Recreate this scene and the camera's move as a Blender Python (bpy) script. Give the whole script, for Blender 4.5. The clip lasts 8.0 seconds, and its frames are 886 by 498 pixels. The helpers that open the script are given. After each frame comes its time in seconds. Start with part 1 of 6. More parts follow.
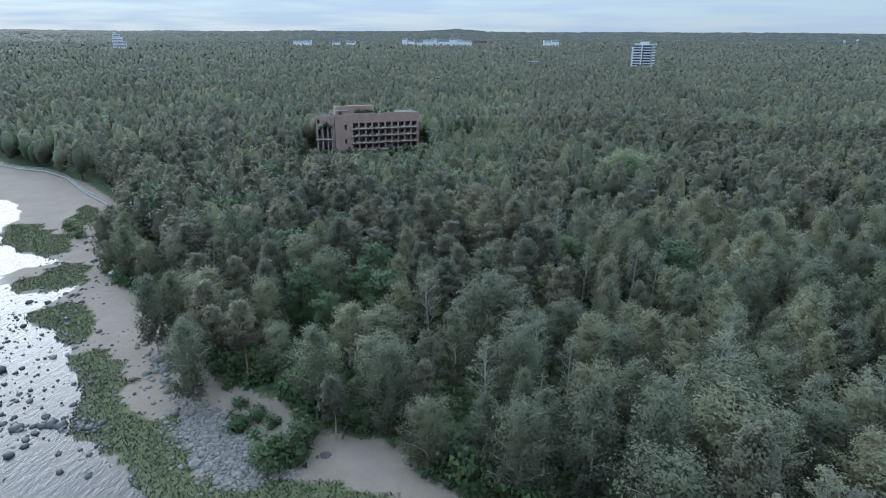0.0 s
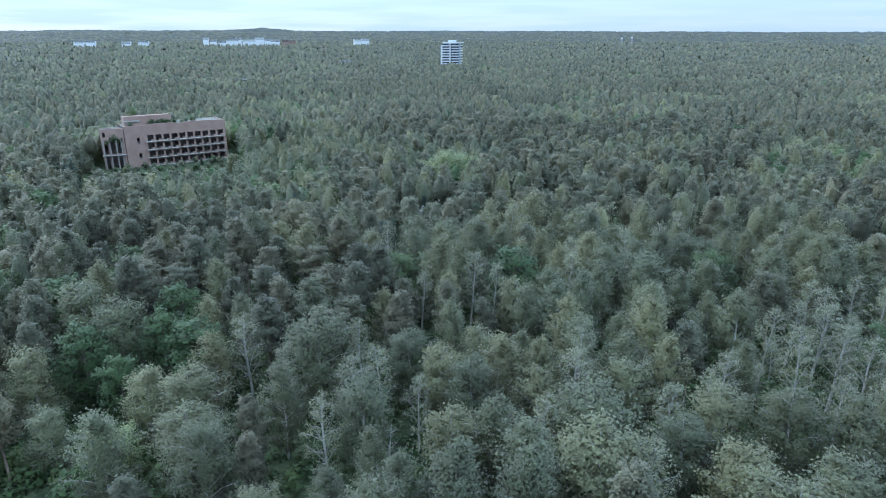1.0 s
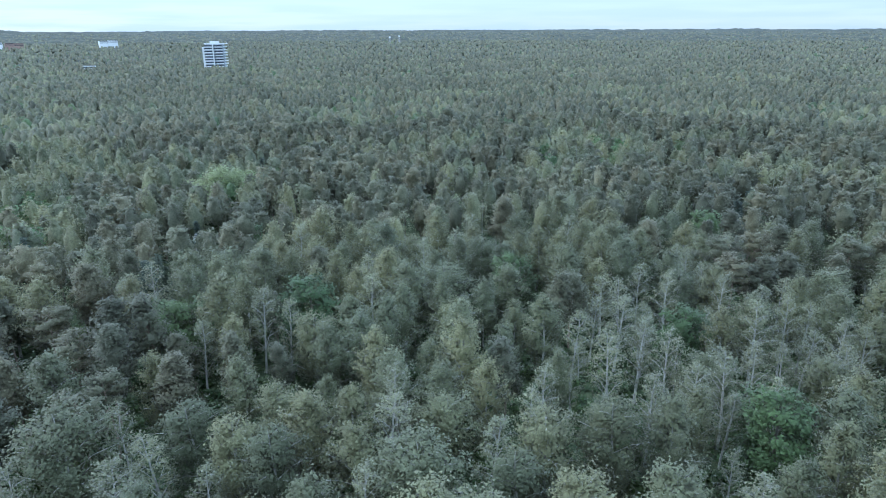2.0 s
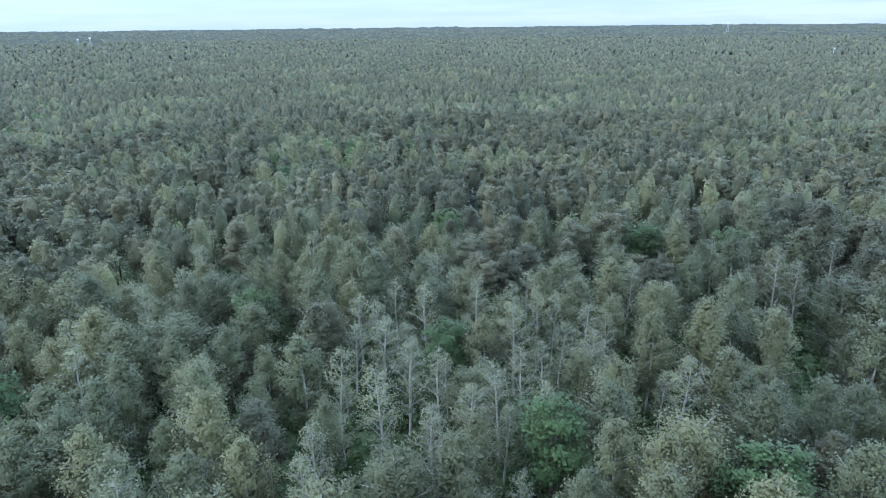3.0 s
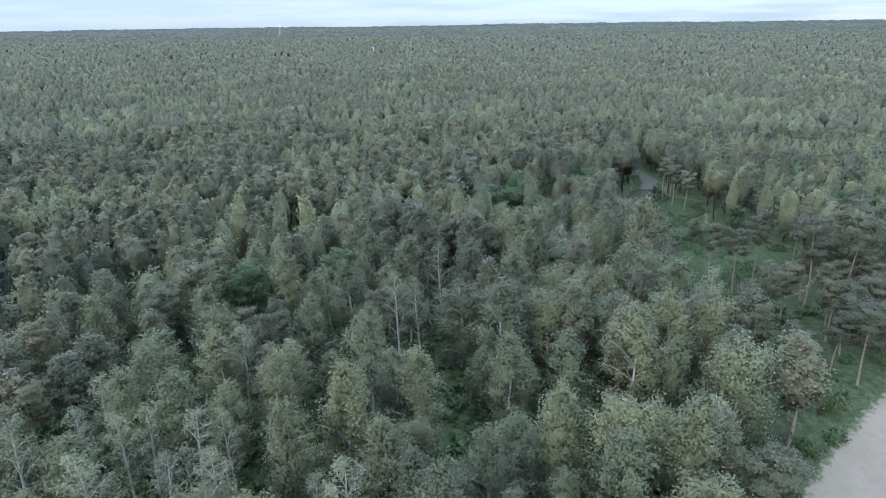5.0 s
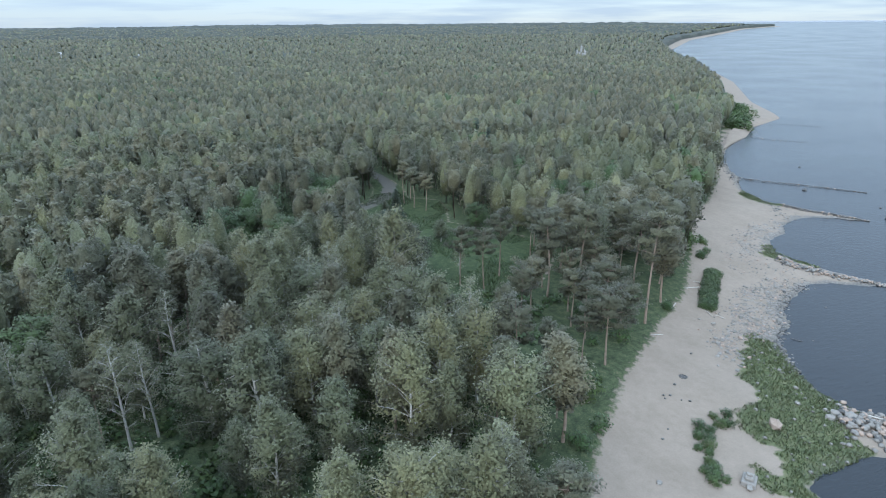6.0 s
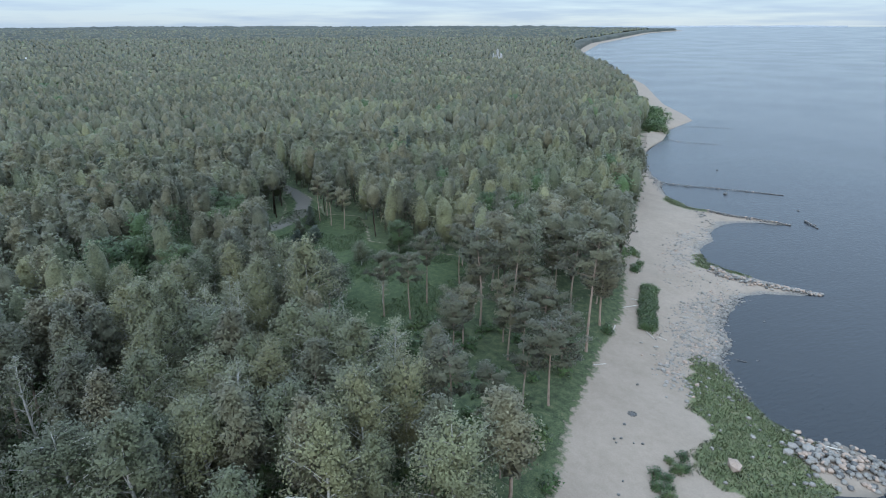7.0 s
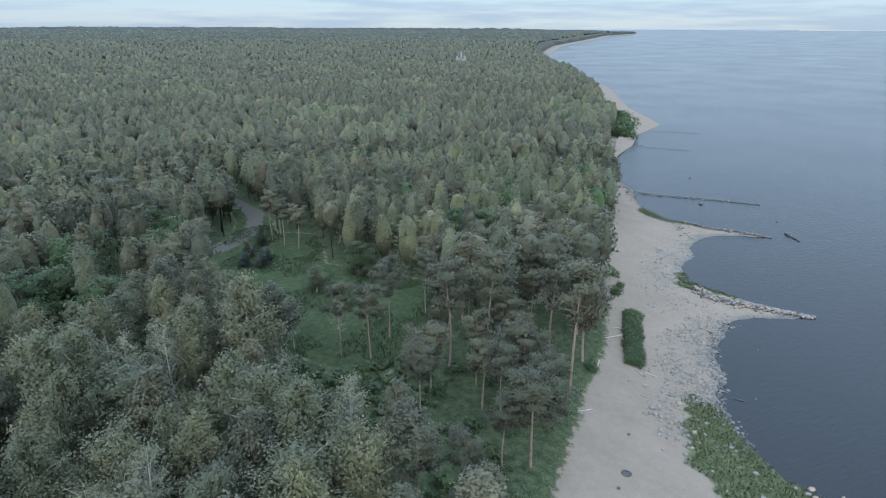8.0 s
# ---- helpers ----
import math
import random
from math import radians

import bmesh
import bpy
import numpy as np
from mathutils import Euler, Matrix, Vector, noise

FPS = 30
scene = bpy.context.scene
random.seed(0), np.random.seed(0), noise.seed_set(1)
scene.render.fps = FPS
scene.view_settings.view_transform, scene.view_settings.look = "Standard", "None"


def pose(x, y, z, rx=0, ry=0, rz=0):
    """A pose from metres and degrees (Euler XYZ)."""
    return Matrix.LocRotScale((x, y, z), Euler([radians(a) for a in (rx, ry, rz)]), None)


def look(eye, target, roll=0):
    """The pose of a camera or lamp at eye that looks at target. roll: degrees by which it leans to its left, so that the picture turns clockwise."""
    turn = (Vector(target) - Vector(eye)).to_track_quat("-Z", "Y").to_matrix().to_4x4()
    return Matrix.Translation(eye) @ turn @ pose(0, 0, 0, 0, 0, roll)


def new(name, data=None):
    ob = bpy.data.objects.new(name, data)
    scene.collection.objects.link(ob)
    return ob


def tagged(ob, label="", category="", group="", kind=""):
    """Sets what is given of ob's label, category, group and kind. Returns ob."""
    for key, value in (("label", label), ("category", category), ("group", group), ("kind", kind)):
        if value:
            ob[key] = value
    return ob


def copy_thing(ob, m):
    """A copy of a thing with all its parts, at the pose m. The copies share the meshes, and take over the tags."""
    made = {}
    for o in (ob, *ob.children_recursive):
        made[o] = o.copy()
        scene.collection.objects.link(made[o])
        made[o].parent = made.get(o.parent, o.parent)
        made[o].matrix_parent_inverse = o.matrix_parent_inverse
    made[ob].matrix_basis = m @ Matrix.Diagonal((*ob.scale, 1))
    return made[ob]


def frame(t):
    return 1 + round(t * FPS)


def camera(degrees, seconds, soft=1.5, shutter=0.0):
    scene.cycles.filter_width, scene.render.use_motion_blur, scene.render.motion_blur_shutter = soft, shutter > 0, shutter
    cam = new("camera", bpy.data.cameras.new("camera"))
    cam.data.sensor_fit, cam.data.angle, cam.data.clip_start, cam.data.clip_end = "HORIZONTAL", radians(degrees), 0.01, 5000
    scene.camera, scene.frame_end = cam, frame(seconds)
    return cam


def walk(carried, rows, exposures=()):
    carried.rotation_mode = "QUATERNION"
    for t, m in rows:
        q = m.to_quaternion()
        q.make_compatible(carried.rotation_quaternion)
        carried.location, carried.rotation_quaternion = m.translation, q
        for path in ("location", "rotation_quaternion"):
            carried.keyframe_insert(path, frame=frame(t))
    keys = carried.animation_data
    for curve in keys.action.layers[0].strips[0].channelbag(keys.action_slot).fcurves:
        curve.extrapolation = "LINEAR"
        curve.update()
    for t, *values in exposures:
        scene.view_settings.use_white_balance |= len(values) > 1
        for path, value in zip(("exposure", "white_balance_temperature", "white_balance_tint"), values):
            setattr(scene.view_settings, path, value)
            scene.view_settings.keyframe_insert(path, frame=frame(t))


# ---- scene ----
cam = camera(70.1, 8.0, soft=1.0)
PATH = [
    (0, (0.0, 0.0, 59.13), (-8.1, 94.12, 26.34), 0.25),
    (0.5, (-0.02, 6.88, 59.12), (4.17, 101.25, 26.31), 0.20),
    (1, (0.76, 14.09, 59.15), (19.27, 106.71, 26.3), 0.14),
    (1.5, (2.6, 20.41, 59.18), (34.89, 109.17, 26.31), -0.00),
    (1.7, (3.65, 22.84, 59.3), (42.2, 109.03, 26.38), -0.06),
    (2.8, (11.64, 33.52, 59.92), (84.01, 94.0, 26.69), -0.59),
    (3, (13.81, 35.14, 60.01), (90.86, 89.46, 26.67), -0.60),
    (3.5, (19.33, 38.18, 59.95), (105.44, 76.49, 26.53), -0.63),
    (4, (25.43, 40.35, 60.05), (117.13, 61.79, 26.42), -0.58),
    (4.2, (28.05, 40.94, 59.97), (120.94, 56.42, 26.32), -0.59),
    (5.3, (42.41, 41.76, 59.92), (135.57, 28.22, 26.19), -0.75),
    (5.5, (44.86, 41.31, 60.04), (136.05, 18.08, 26.21), -0.68),
    (6, (50.99, 39.15, 60.13), (135.9, -1.44, 26.31), -0.51),
    (6.5, (57.02, 36.05, 60.17), (137.58, -12.64, 26.44), -0.33),
    (7, (63.7, 32.14, 60.13), (142.82, -19.02, 26.62), -0.15),
    (7.5, (69.81, 28.17, 60.1), (148.28, -24.08, 26.75), 0.02),
    (8, (76.23, 23.54, 60.05), (152.35, -32.14, 26.82), 0.17),
]
EXPOSURES = [(0, 0.03, 5540, 8), (0.5, 0.46, 5400, 7), (1, 0.52, 5300, 6), (1.5, 0.58, 5300, 6), (3, 0.70, 5400, 5), (4, 0.68, 5480, 6), (5.5, 0.50, 5720, 8), (7, 0.30, 5720, 8), (8, 0.22, 5700, 8)]
walk(cam, [(t, look(eye, target, roll)) for t, eye, target, roll in PATH], EXPOSURES)

# ---- light ----
SUN_YAW, SUN_UP = 47.0, 26.0
world = bpy.data.worlds.new("world")
scene.world = world
world.use_nodes = True
wn, wl = world.node_tree.nodes, world.node_tree.links
wn.clear()
w_out, w_bg = wn.new("ShaderNodeOutputWorld"), wn.new("ShaderNodeBackground")
w_sky = wn.new("ShaderNodeTexSky")
w_sky.sky_type, w_sky.sun_disc = "NISHITA", False
w_sky.sun_elevation, w_sky.sun_rotation = radians(SUN_UP), radians(-SUN_YAW)
w_sky.air_density, w_sky.dust_density, w_sky.ozone_density = 1.0, 0.1, 3.0
w_co, w_map = wn.new("ShaderNodeTexCoord"), wn.new("ShaderNodeMapping")
w_map.inputs["Scale"].default_value = (2.6, 2.6, 34.0)
w_noise, w_ramp, w_mix = wn.new("ShaderNodeTexNoise"), wn.new("ShaderNodeValToRGB"), wn.new("ShaderNodeMixRGB")
w_noise.inputs["Scale"].default_value, w_noise.inputs["Detail"].default_value = 2.2, 6.0
w_ramp.color_ramp.elements[0].position, w_ramp.color_ramp.elements[1].position = 0.40, 0.60
w_ramp.color_ramp.elements[0].color = (0.78, 0.78, 0.78, 1)
w_ramp.color_ramp.elements[1].color = (0.95, 0.95, 0.95, 1)
w_sep, w_up, w_lift = wn.new("ShaderNodeSeparateXYZ"), wn.new("ShaderNodeMath"), wn.new("ShaderNodeMixRGB")
w_up.operation, w_up.inputs[1].default_value, w_up.inputs[2].default_value = "MULTIPLY_ADD", 1.9, 0.60
w_lift.blend_type, w_lift.inputs["Fac"].default_value, w_lift.inputs["Color1"].default_value = "MULTIPLY", 1.0, (6.0, 7.05, 8.1, 1)
wl.new(w_co.outputs["Generated"], w_sep.inputs["Vector"])
wl.new(w_sep.outputs["Z"], w_up.inputs[0])
wl.new(w_up.outputs[0], w_lift.inputs["Color2"])
w_dot, w_side, w_glow = wn.new("ShaderNodeVectorMath"), wn.new("ShaderNodeMath"), wn.new("ShaderNodeMixRGB")
w_dot.operation, w_dot.inputs[1].default_value = "DOT_PRODUCT", (-math.sin(radians(SUN_YAW)), math.cos(radians(SUN_YAW)), 0)
w_side.operation, w_side.inputs[1].default_value, w_side.inputs[2].default_value = "MULTIPLY_ADD", 0.10, 0.95
w_glow.blend_type, w_glow.inputs["Fac"].default_value = "MULTIPLY", 1.0
wl.new(w_co.outputs["Generated"], w_dot.inputs[0])
wl.new(w_dot.outputs["Value"], w_side.inputs[0])
wl.new(w_lift.outputs["Color"], w_glow.inputs["Color1"])
wl.new(w_side.outputs[0], w_glow.inputs["Color2"])
wl.new(w_glow.outputs["Color"], w_mix.inputs["Color2"])
wl.new(w_co.outputs["Generated"], w_map.inputs["Vector"])
wl.new(w_map.outputs["Vector"], w_noise.inputs["Vector"])
wl.new(w_noise.outputs["Fac"], w_ramp.inputs["Fac"])
wl.new(w_ramp.outputs["Color"], w_mix.inputs["Fac"])
wl.new(w_sky.outputs["Color"], w_mix.inputs["Color1"])
wl.new(w_mix.outputs["Color"], w_bg.inputs["Color"])
w_bg.inputs["Strength"].default_value = 0.13
wl.new(w_bg.outputs["Background"], w_out.inputs["Surface"])

sun = new("sun", bpy.data.lights.new("sun", "SUN"))
sun.data.energy, sun.data.angle, sun.data.color = 1.7, radians(34), (1.0, 0.95, 0.87)
sun.matrix_world = look((0, 0, 0), (math.sin(radians(SUN_YAW)) * math.cos(radians(SUN_UP)), -math.cos(radians(SUN_YAW)) * math.cos(radians(SUN_UP)), -math.sin(radians(SUN_UP))))


# ---- materials ----
def nodes_of(name):
    mat = bpy.data.materials.new(name)
    mat.use_nodes = True
    n, l = mat.node_tree.nodes, mat.node_tree.links
    return mat, n, l, n["Principled BSDF"]


def noise_node(n, l, scale, detail=4.0, rough=0.55, vec=None, dist=0.0):
    t = n.new("ShaderNodeTexNoise")
    t.inputs["Scale"].default_value, t.inputs["Detail"].default_value, t.inputs["Roughness"].default_value = scale, detail, rough
    t.inputs["Distortion"].default_value = dist
    if vec is not None:
        l.new(vec, t.inputs["Vector"])
    return t


def ramp_node(n, l, fac, stops):
    r = n.new("ShaderNodeValToRGB")
    e = r.color_ramp.elements
    while len(e) < len(stops):
        e.new(0.5)
    for k, (p, c) in enumerate(stops):
        e[k].position, e[k].color = p, (*c, 1)
    l.new(fac, r.inputs["Fac"])
    return r


def mix_node(n, l, fac, a, b, blend="MIX"):
    m = n.new("ShaderNodeMixRGB")
    m.blend_type = blend
    for sock, v in ((m.inputs["Fac"], fac), (m.inputs["Color1"], a), (m.inputs["Color2"], b)):
        if isinstance(v, (int, float)):
            sock.default_value = v
        elif isinstance(v, tuple):
            sock.default_value = (*v, 1)
        else:
            l.new(v, sock)
    return m


def math_node(n, l, op, a, b=0.0, clamp=False):
    m = n.new("ShaderNodeMath")
    m.operation, m.use_clamp = op, clamp
    for sock, v in ((m.inputs[0], a), (m.inputs[1], b)):
        if isinstance(v, (int, float)):
            sock.default_value = v
        else:
            l.new(v, sock)
    return m


def bump_node(n, l, height, strength, distance, bsdf):
    b = n.new("ShaderNodeBump")
    b.inputs["Strength"].default_value, b.inputs["Distance"].default_value = strength, distance
    l.new(height, b.inputs["Height"])
    l.new(b.outputs["Normal"], bsdf.inputs["Normal"])
    return b


def surface(name, stops, scale=1.0, rough=0.85, fine=None, bump=0.4, depth=0.02, metal=0.0, spec=0.3):
    """A worn surface: colours by a coarse noise, broken by a fine one, with relief."""
    mat, n, l, b = nodes_of(name)
    co = n.new("ShaderNodeNewGeometry").outputs["Position"]
    coarse, small = noise_node(n, l, scale, 5, vec=co), noise_node(n, l, fine or scale * 9, 4, vec=co)
    fac = mix_node(n, l, 0.4, coarse.outputs["Fac"], small.outputs["Fac"])
    r = ramp_node(n, l, fac.outputs["Color"], stops)
    l.new(r.outputs["Color"], b.inputs["Base Color"])
    b.inputs["Roughness"].default_value, b.inputs["Metallic"].default_value = rough, metal
    b.inputs["Specular IOR Level"].default_value = spec
    bump_node(n, l, small.outputs["Fac"], bump, depth, b)
    return mat


def leaf_material(name, dark, mid, light, joined=False, spec=0.35, sheen=0.25):
    """Foliage: one tone per tree, broken leaf by leaf, with some light coming through."""
    mat, n, l, b = nodes_of(name)
    geo = n.new("ShaderNodeNewGeometry")
    if joined:
        tone = n.new("ShaderNodeAttribute")
        tone.attribute_name = "tint"
        tree = tone.outputs["Fac"]
    else:
        tree = n.new("ShaderNodeObjectInfo").outputs["Random"]
    r = ramp_node(n, l, tree, [(0.0, dark), (0.5, mid), (1.0, light)])
    leafy = math_node(n, l, "MULTIPLY_ADD", geo.outputs["Random Per Island"], 0.28)
    leafy.inputs[2].default_value = 0.86
    clump = noise_node(n, l, 0.55, 3, vec=geo.outputs["Position"])
    patch = math_node(n, l, "MULTIPLY_ADD", clump.outputs["Fac"], 0.6)
    patch.inputs[2].default_value = 0.70
    wide = noise_node(n, l, 0.03, 4, vec=geo.outputs["Position"])
    stand_tone = math_node(n, l, "MULTIPLY_ADD", wide.outputs["Fac"], 1.2)
    stand_tone.inputs[2].default_value = 0.4
    grain = noise_node(n, l, 2.6, 3, 0.65, vec=geo.outputs["Position"])
    leafy = math_node(n, l, "MULTIPLY", leafy.outputs[0], ramp_node(n, l, grain.outputs["Fac"], [(0.30, (0.66, 0.66, 0.66)), (0.5, (1.0, 1.0, 1.0)), (0.70, (1.32, 1.32, 1.32))]).outputs["Color"])
    both = math_node(n, l, "MULTIPLY", leafy.outputs[0], patch.outputs[0])
    both = math_node(n, l, "MULTIPLY", both.outputs[0], stand_tone.outputs[0])
    col = mix_node(n, l, 1.0, r.outputs["Color"], both.outputs[0], "MULTIPLY")
    l.new(col.outputs["Color"], b.inputs["Base Color"])
    bump_node(n, l, grain.outputs["Fac"], 0.5, 0.4, b)
    b.inputs["Roughness"].default_value, b.inputs["Specular IOR Level"].default_value = 0.6, spec
    b.inputs["Sheen Weight"].default_value, b.inputs["Sheen Roughness"].default_value = sheen, 0.5
    tr, ms = n.new("ShaderNodeBsdfTranslucent"), n.new("ShaderNodeMixShader")
    l.new(col.outputs["Color"], tr.inputs["Color"])
    ms.inputs["Fac"].default_value = 0.44
    l.new(b.outputs["BSDF"], ms.inputs[1])
    l.new(tr.outputs["BSDF"], ms.inputs[2])
    l.new(ms.outputs["Shader"], n["Material Output"].inputs["Surface"])
    return mat


LEAF = {
    "pine": ((0.113, 0.120, 0.080), (0.147, 0.151, 0.095), (0.194, 0.182, 0.112)),
    "birch": ((0.122, 0.140, 0.083), (0.166, 0.178, 0.099), (0.224, 0.221, 0.115)),
    "maple": ((0.062, 0.108, 0.040), (0.082, 0.132, 0.048), (0.110, 0.156, 0.058)),
    "spruce": ((0.050, 0.074, 0.056), (0.063, 0.086, 0.061), (0.117, 0.124, 0.072)),
    "bare": ((0.200, 0.212, 0.132), (0.235, 0.246, 0.152), (0.275, 0.281, 0.171)),
    "willow": ((0.240, 0.290, 0.139), (0.274, 0.319, 0.152), (0.308, 0.342, 0.160)),
    "reed": ((0.132, 0.175, 0.076), (0.190, 0.228, 0.099), (0.259, 0.270, 0.132)),
    "sedge": ((0.062, 0.076, 0.038), (0.098, 0.108, 0.050), (0.150, 0.146, 0.072)),
    "bush": ((0.056, 0.100, 0.036), (0.078, 0.126, 0.044), (0.114, 0.152, 0.054)),
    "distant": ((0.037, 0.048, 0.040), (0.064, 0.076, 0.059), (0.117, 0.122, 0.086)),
}
M_LEAF = {k: leaf_material(k + "_foliage", *v) for k, v in LEAF.items()}
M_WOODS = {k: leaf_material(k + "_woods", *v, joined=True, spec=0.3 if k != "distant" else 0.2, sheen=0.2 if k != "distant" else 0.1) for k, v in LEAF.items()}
M_BARK = {
    "pine": surface("pine_bark", [(0.3, (0.16, 0.125, 0.10)), (0.7, (0.33, 0.255, 0.205))], 1.5, 0.9, 9),
    "birch": surface("birch_bark", [(0.36, (0.06, 0.06, 0.055)), (0.46, (0.42, 0.41, 0.38)), (0.8, (0.55, 0.54, 0.50))], 2.0, 0.8, 7),
    "maple": surface("grey_bark", [(0.3, (0.10, 0.09, 0.075)), (0.7, (0.20, 0.18, 0.15))], 1.5, 0.9, 9),
    "spruce": surface("spruce_bark", [(0.3, (0.09, 0.07, 0.055)), (0.7, (0.18, 0.14, 0.11))], 1.5, 0.9, 9),
    "willow": surface("willow_bark", [(0.3, (0.12, 0.11, 0.09)), (0.7, (0.22, 0.20, 0.17))], 1.5, 0.9, 9),
    "bare": surface("dead_bark", [(0.3, (0.26, 0.25, 0.23)), (0.7, (0.46, 0.45, 0.42))], 2.0, 0.85, 9),
    "bush": surface("twig_bark", [(0.3, (0.10, 0.08, 0.06)), (0.7, (0.20, 0.17, 0.13))], 2.0, 0.9, 9),
}
M_STONE = surface("grey_stone", [(0.28, (0.105, 0.099, 0.091)), (0.5, (0.182, 0.172, 0.157)), (0.75, (0.275, 0.258, 0.236))], 0.9, 0.85, 6, 0.5, 0.03)
M_PALE_STONE = surface("pale_stone", [(0.3, (0.165, 0.155, 0.142)), (0.7, (0.285, 0.268, 0.245))], 1.2, 0.85, 8, 0.4, 0.03)
M_PINK_STONE = surface("pink_granite", [(0.3, (0.20, 0.155, 0.125)), (0.7, (0.38, 0.30, 0.245))], 1.2, 0.85, 8, 0.4, 0.03)
M_WET_STONE = surface("wet_dark_stone", [(0.3, (0.045, 0.045, 0.045)), (0.7, (0.13, 0.125, 0.12))], 1.2, 0.45, 8, 0.4, 0.03)
M_CONCRETE = surface("weathered_concrete", [(0.3, (0.24, 0.24, 0.225)), (0.7, (0.43, 0.42, 0.40))], 0.7, 0.9, 6, 0.4, 0.02)
M_BRICK = surface("weathered_brick", [(0.3, (0.265, 0.180, 0.150)), (0.6, (0.360, 0.255, 0.215)), (0.85, (0.45, 0.355, 0.31))], 0.25, 0.9, 3, 0.3, 0.02)
M_DARK = surface("unlit_interior_plaster", [(0.3, (0.13, 0.11, 0.10)), (0.7, (0.24, 0.21, 0.20))], 0.5, 0.95, 4)
M_WHITE = surface("white_facade_paint", [(0.3, (0.66, 0.68, 0.70)), (0.7, (0.80, 0.81, 0.82))], 0.1, 0.7, 2, 0.1)
M_GREY_FACADE = surface("grey_blue_facade", [(0.3, (0.26, 0.29, 0.33)), (0.7, (0.38, 0.41, 0.45))], 0.1, 0.6, 2, 0.1)
M_GLASS = surface("dark_window_glass", [(0.3, (0.03, 0.035, 0.045)), (0.7, (0.07, 0.08, 0.10))], 0.2, 0.1, 2, 0.0, spec=0.6)
M_ROOF = surface("mossy_grey_roof", [(0.3, (0.10, 0.11, 0.085)), (0.7, (0.20, 0.19, 0.17))], 0.3, 0.8, 3)
M_REDROOF = surface("pink_roof_sheet", [(0.3, (0.42, 0.30, 0.27)), (0.7, (0.56, 0.42, 0.38))], 0.3, 0.7, 3)
M_WOOD = surface("bleached_driftwood", [(0.3, (0.30, 0.28, 0.25)), (0.7, (0.52, 0.49, 0.45))], 2.0, 0.85, 12)
M_RAIL = surface("grey_steel_rail", [(0.3, (0.30, 0.31, 0.32)), (0.7, (0.46, 0.47, 0.48))], 1.0, 0.6, 8, 0.1, metal=0.3)


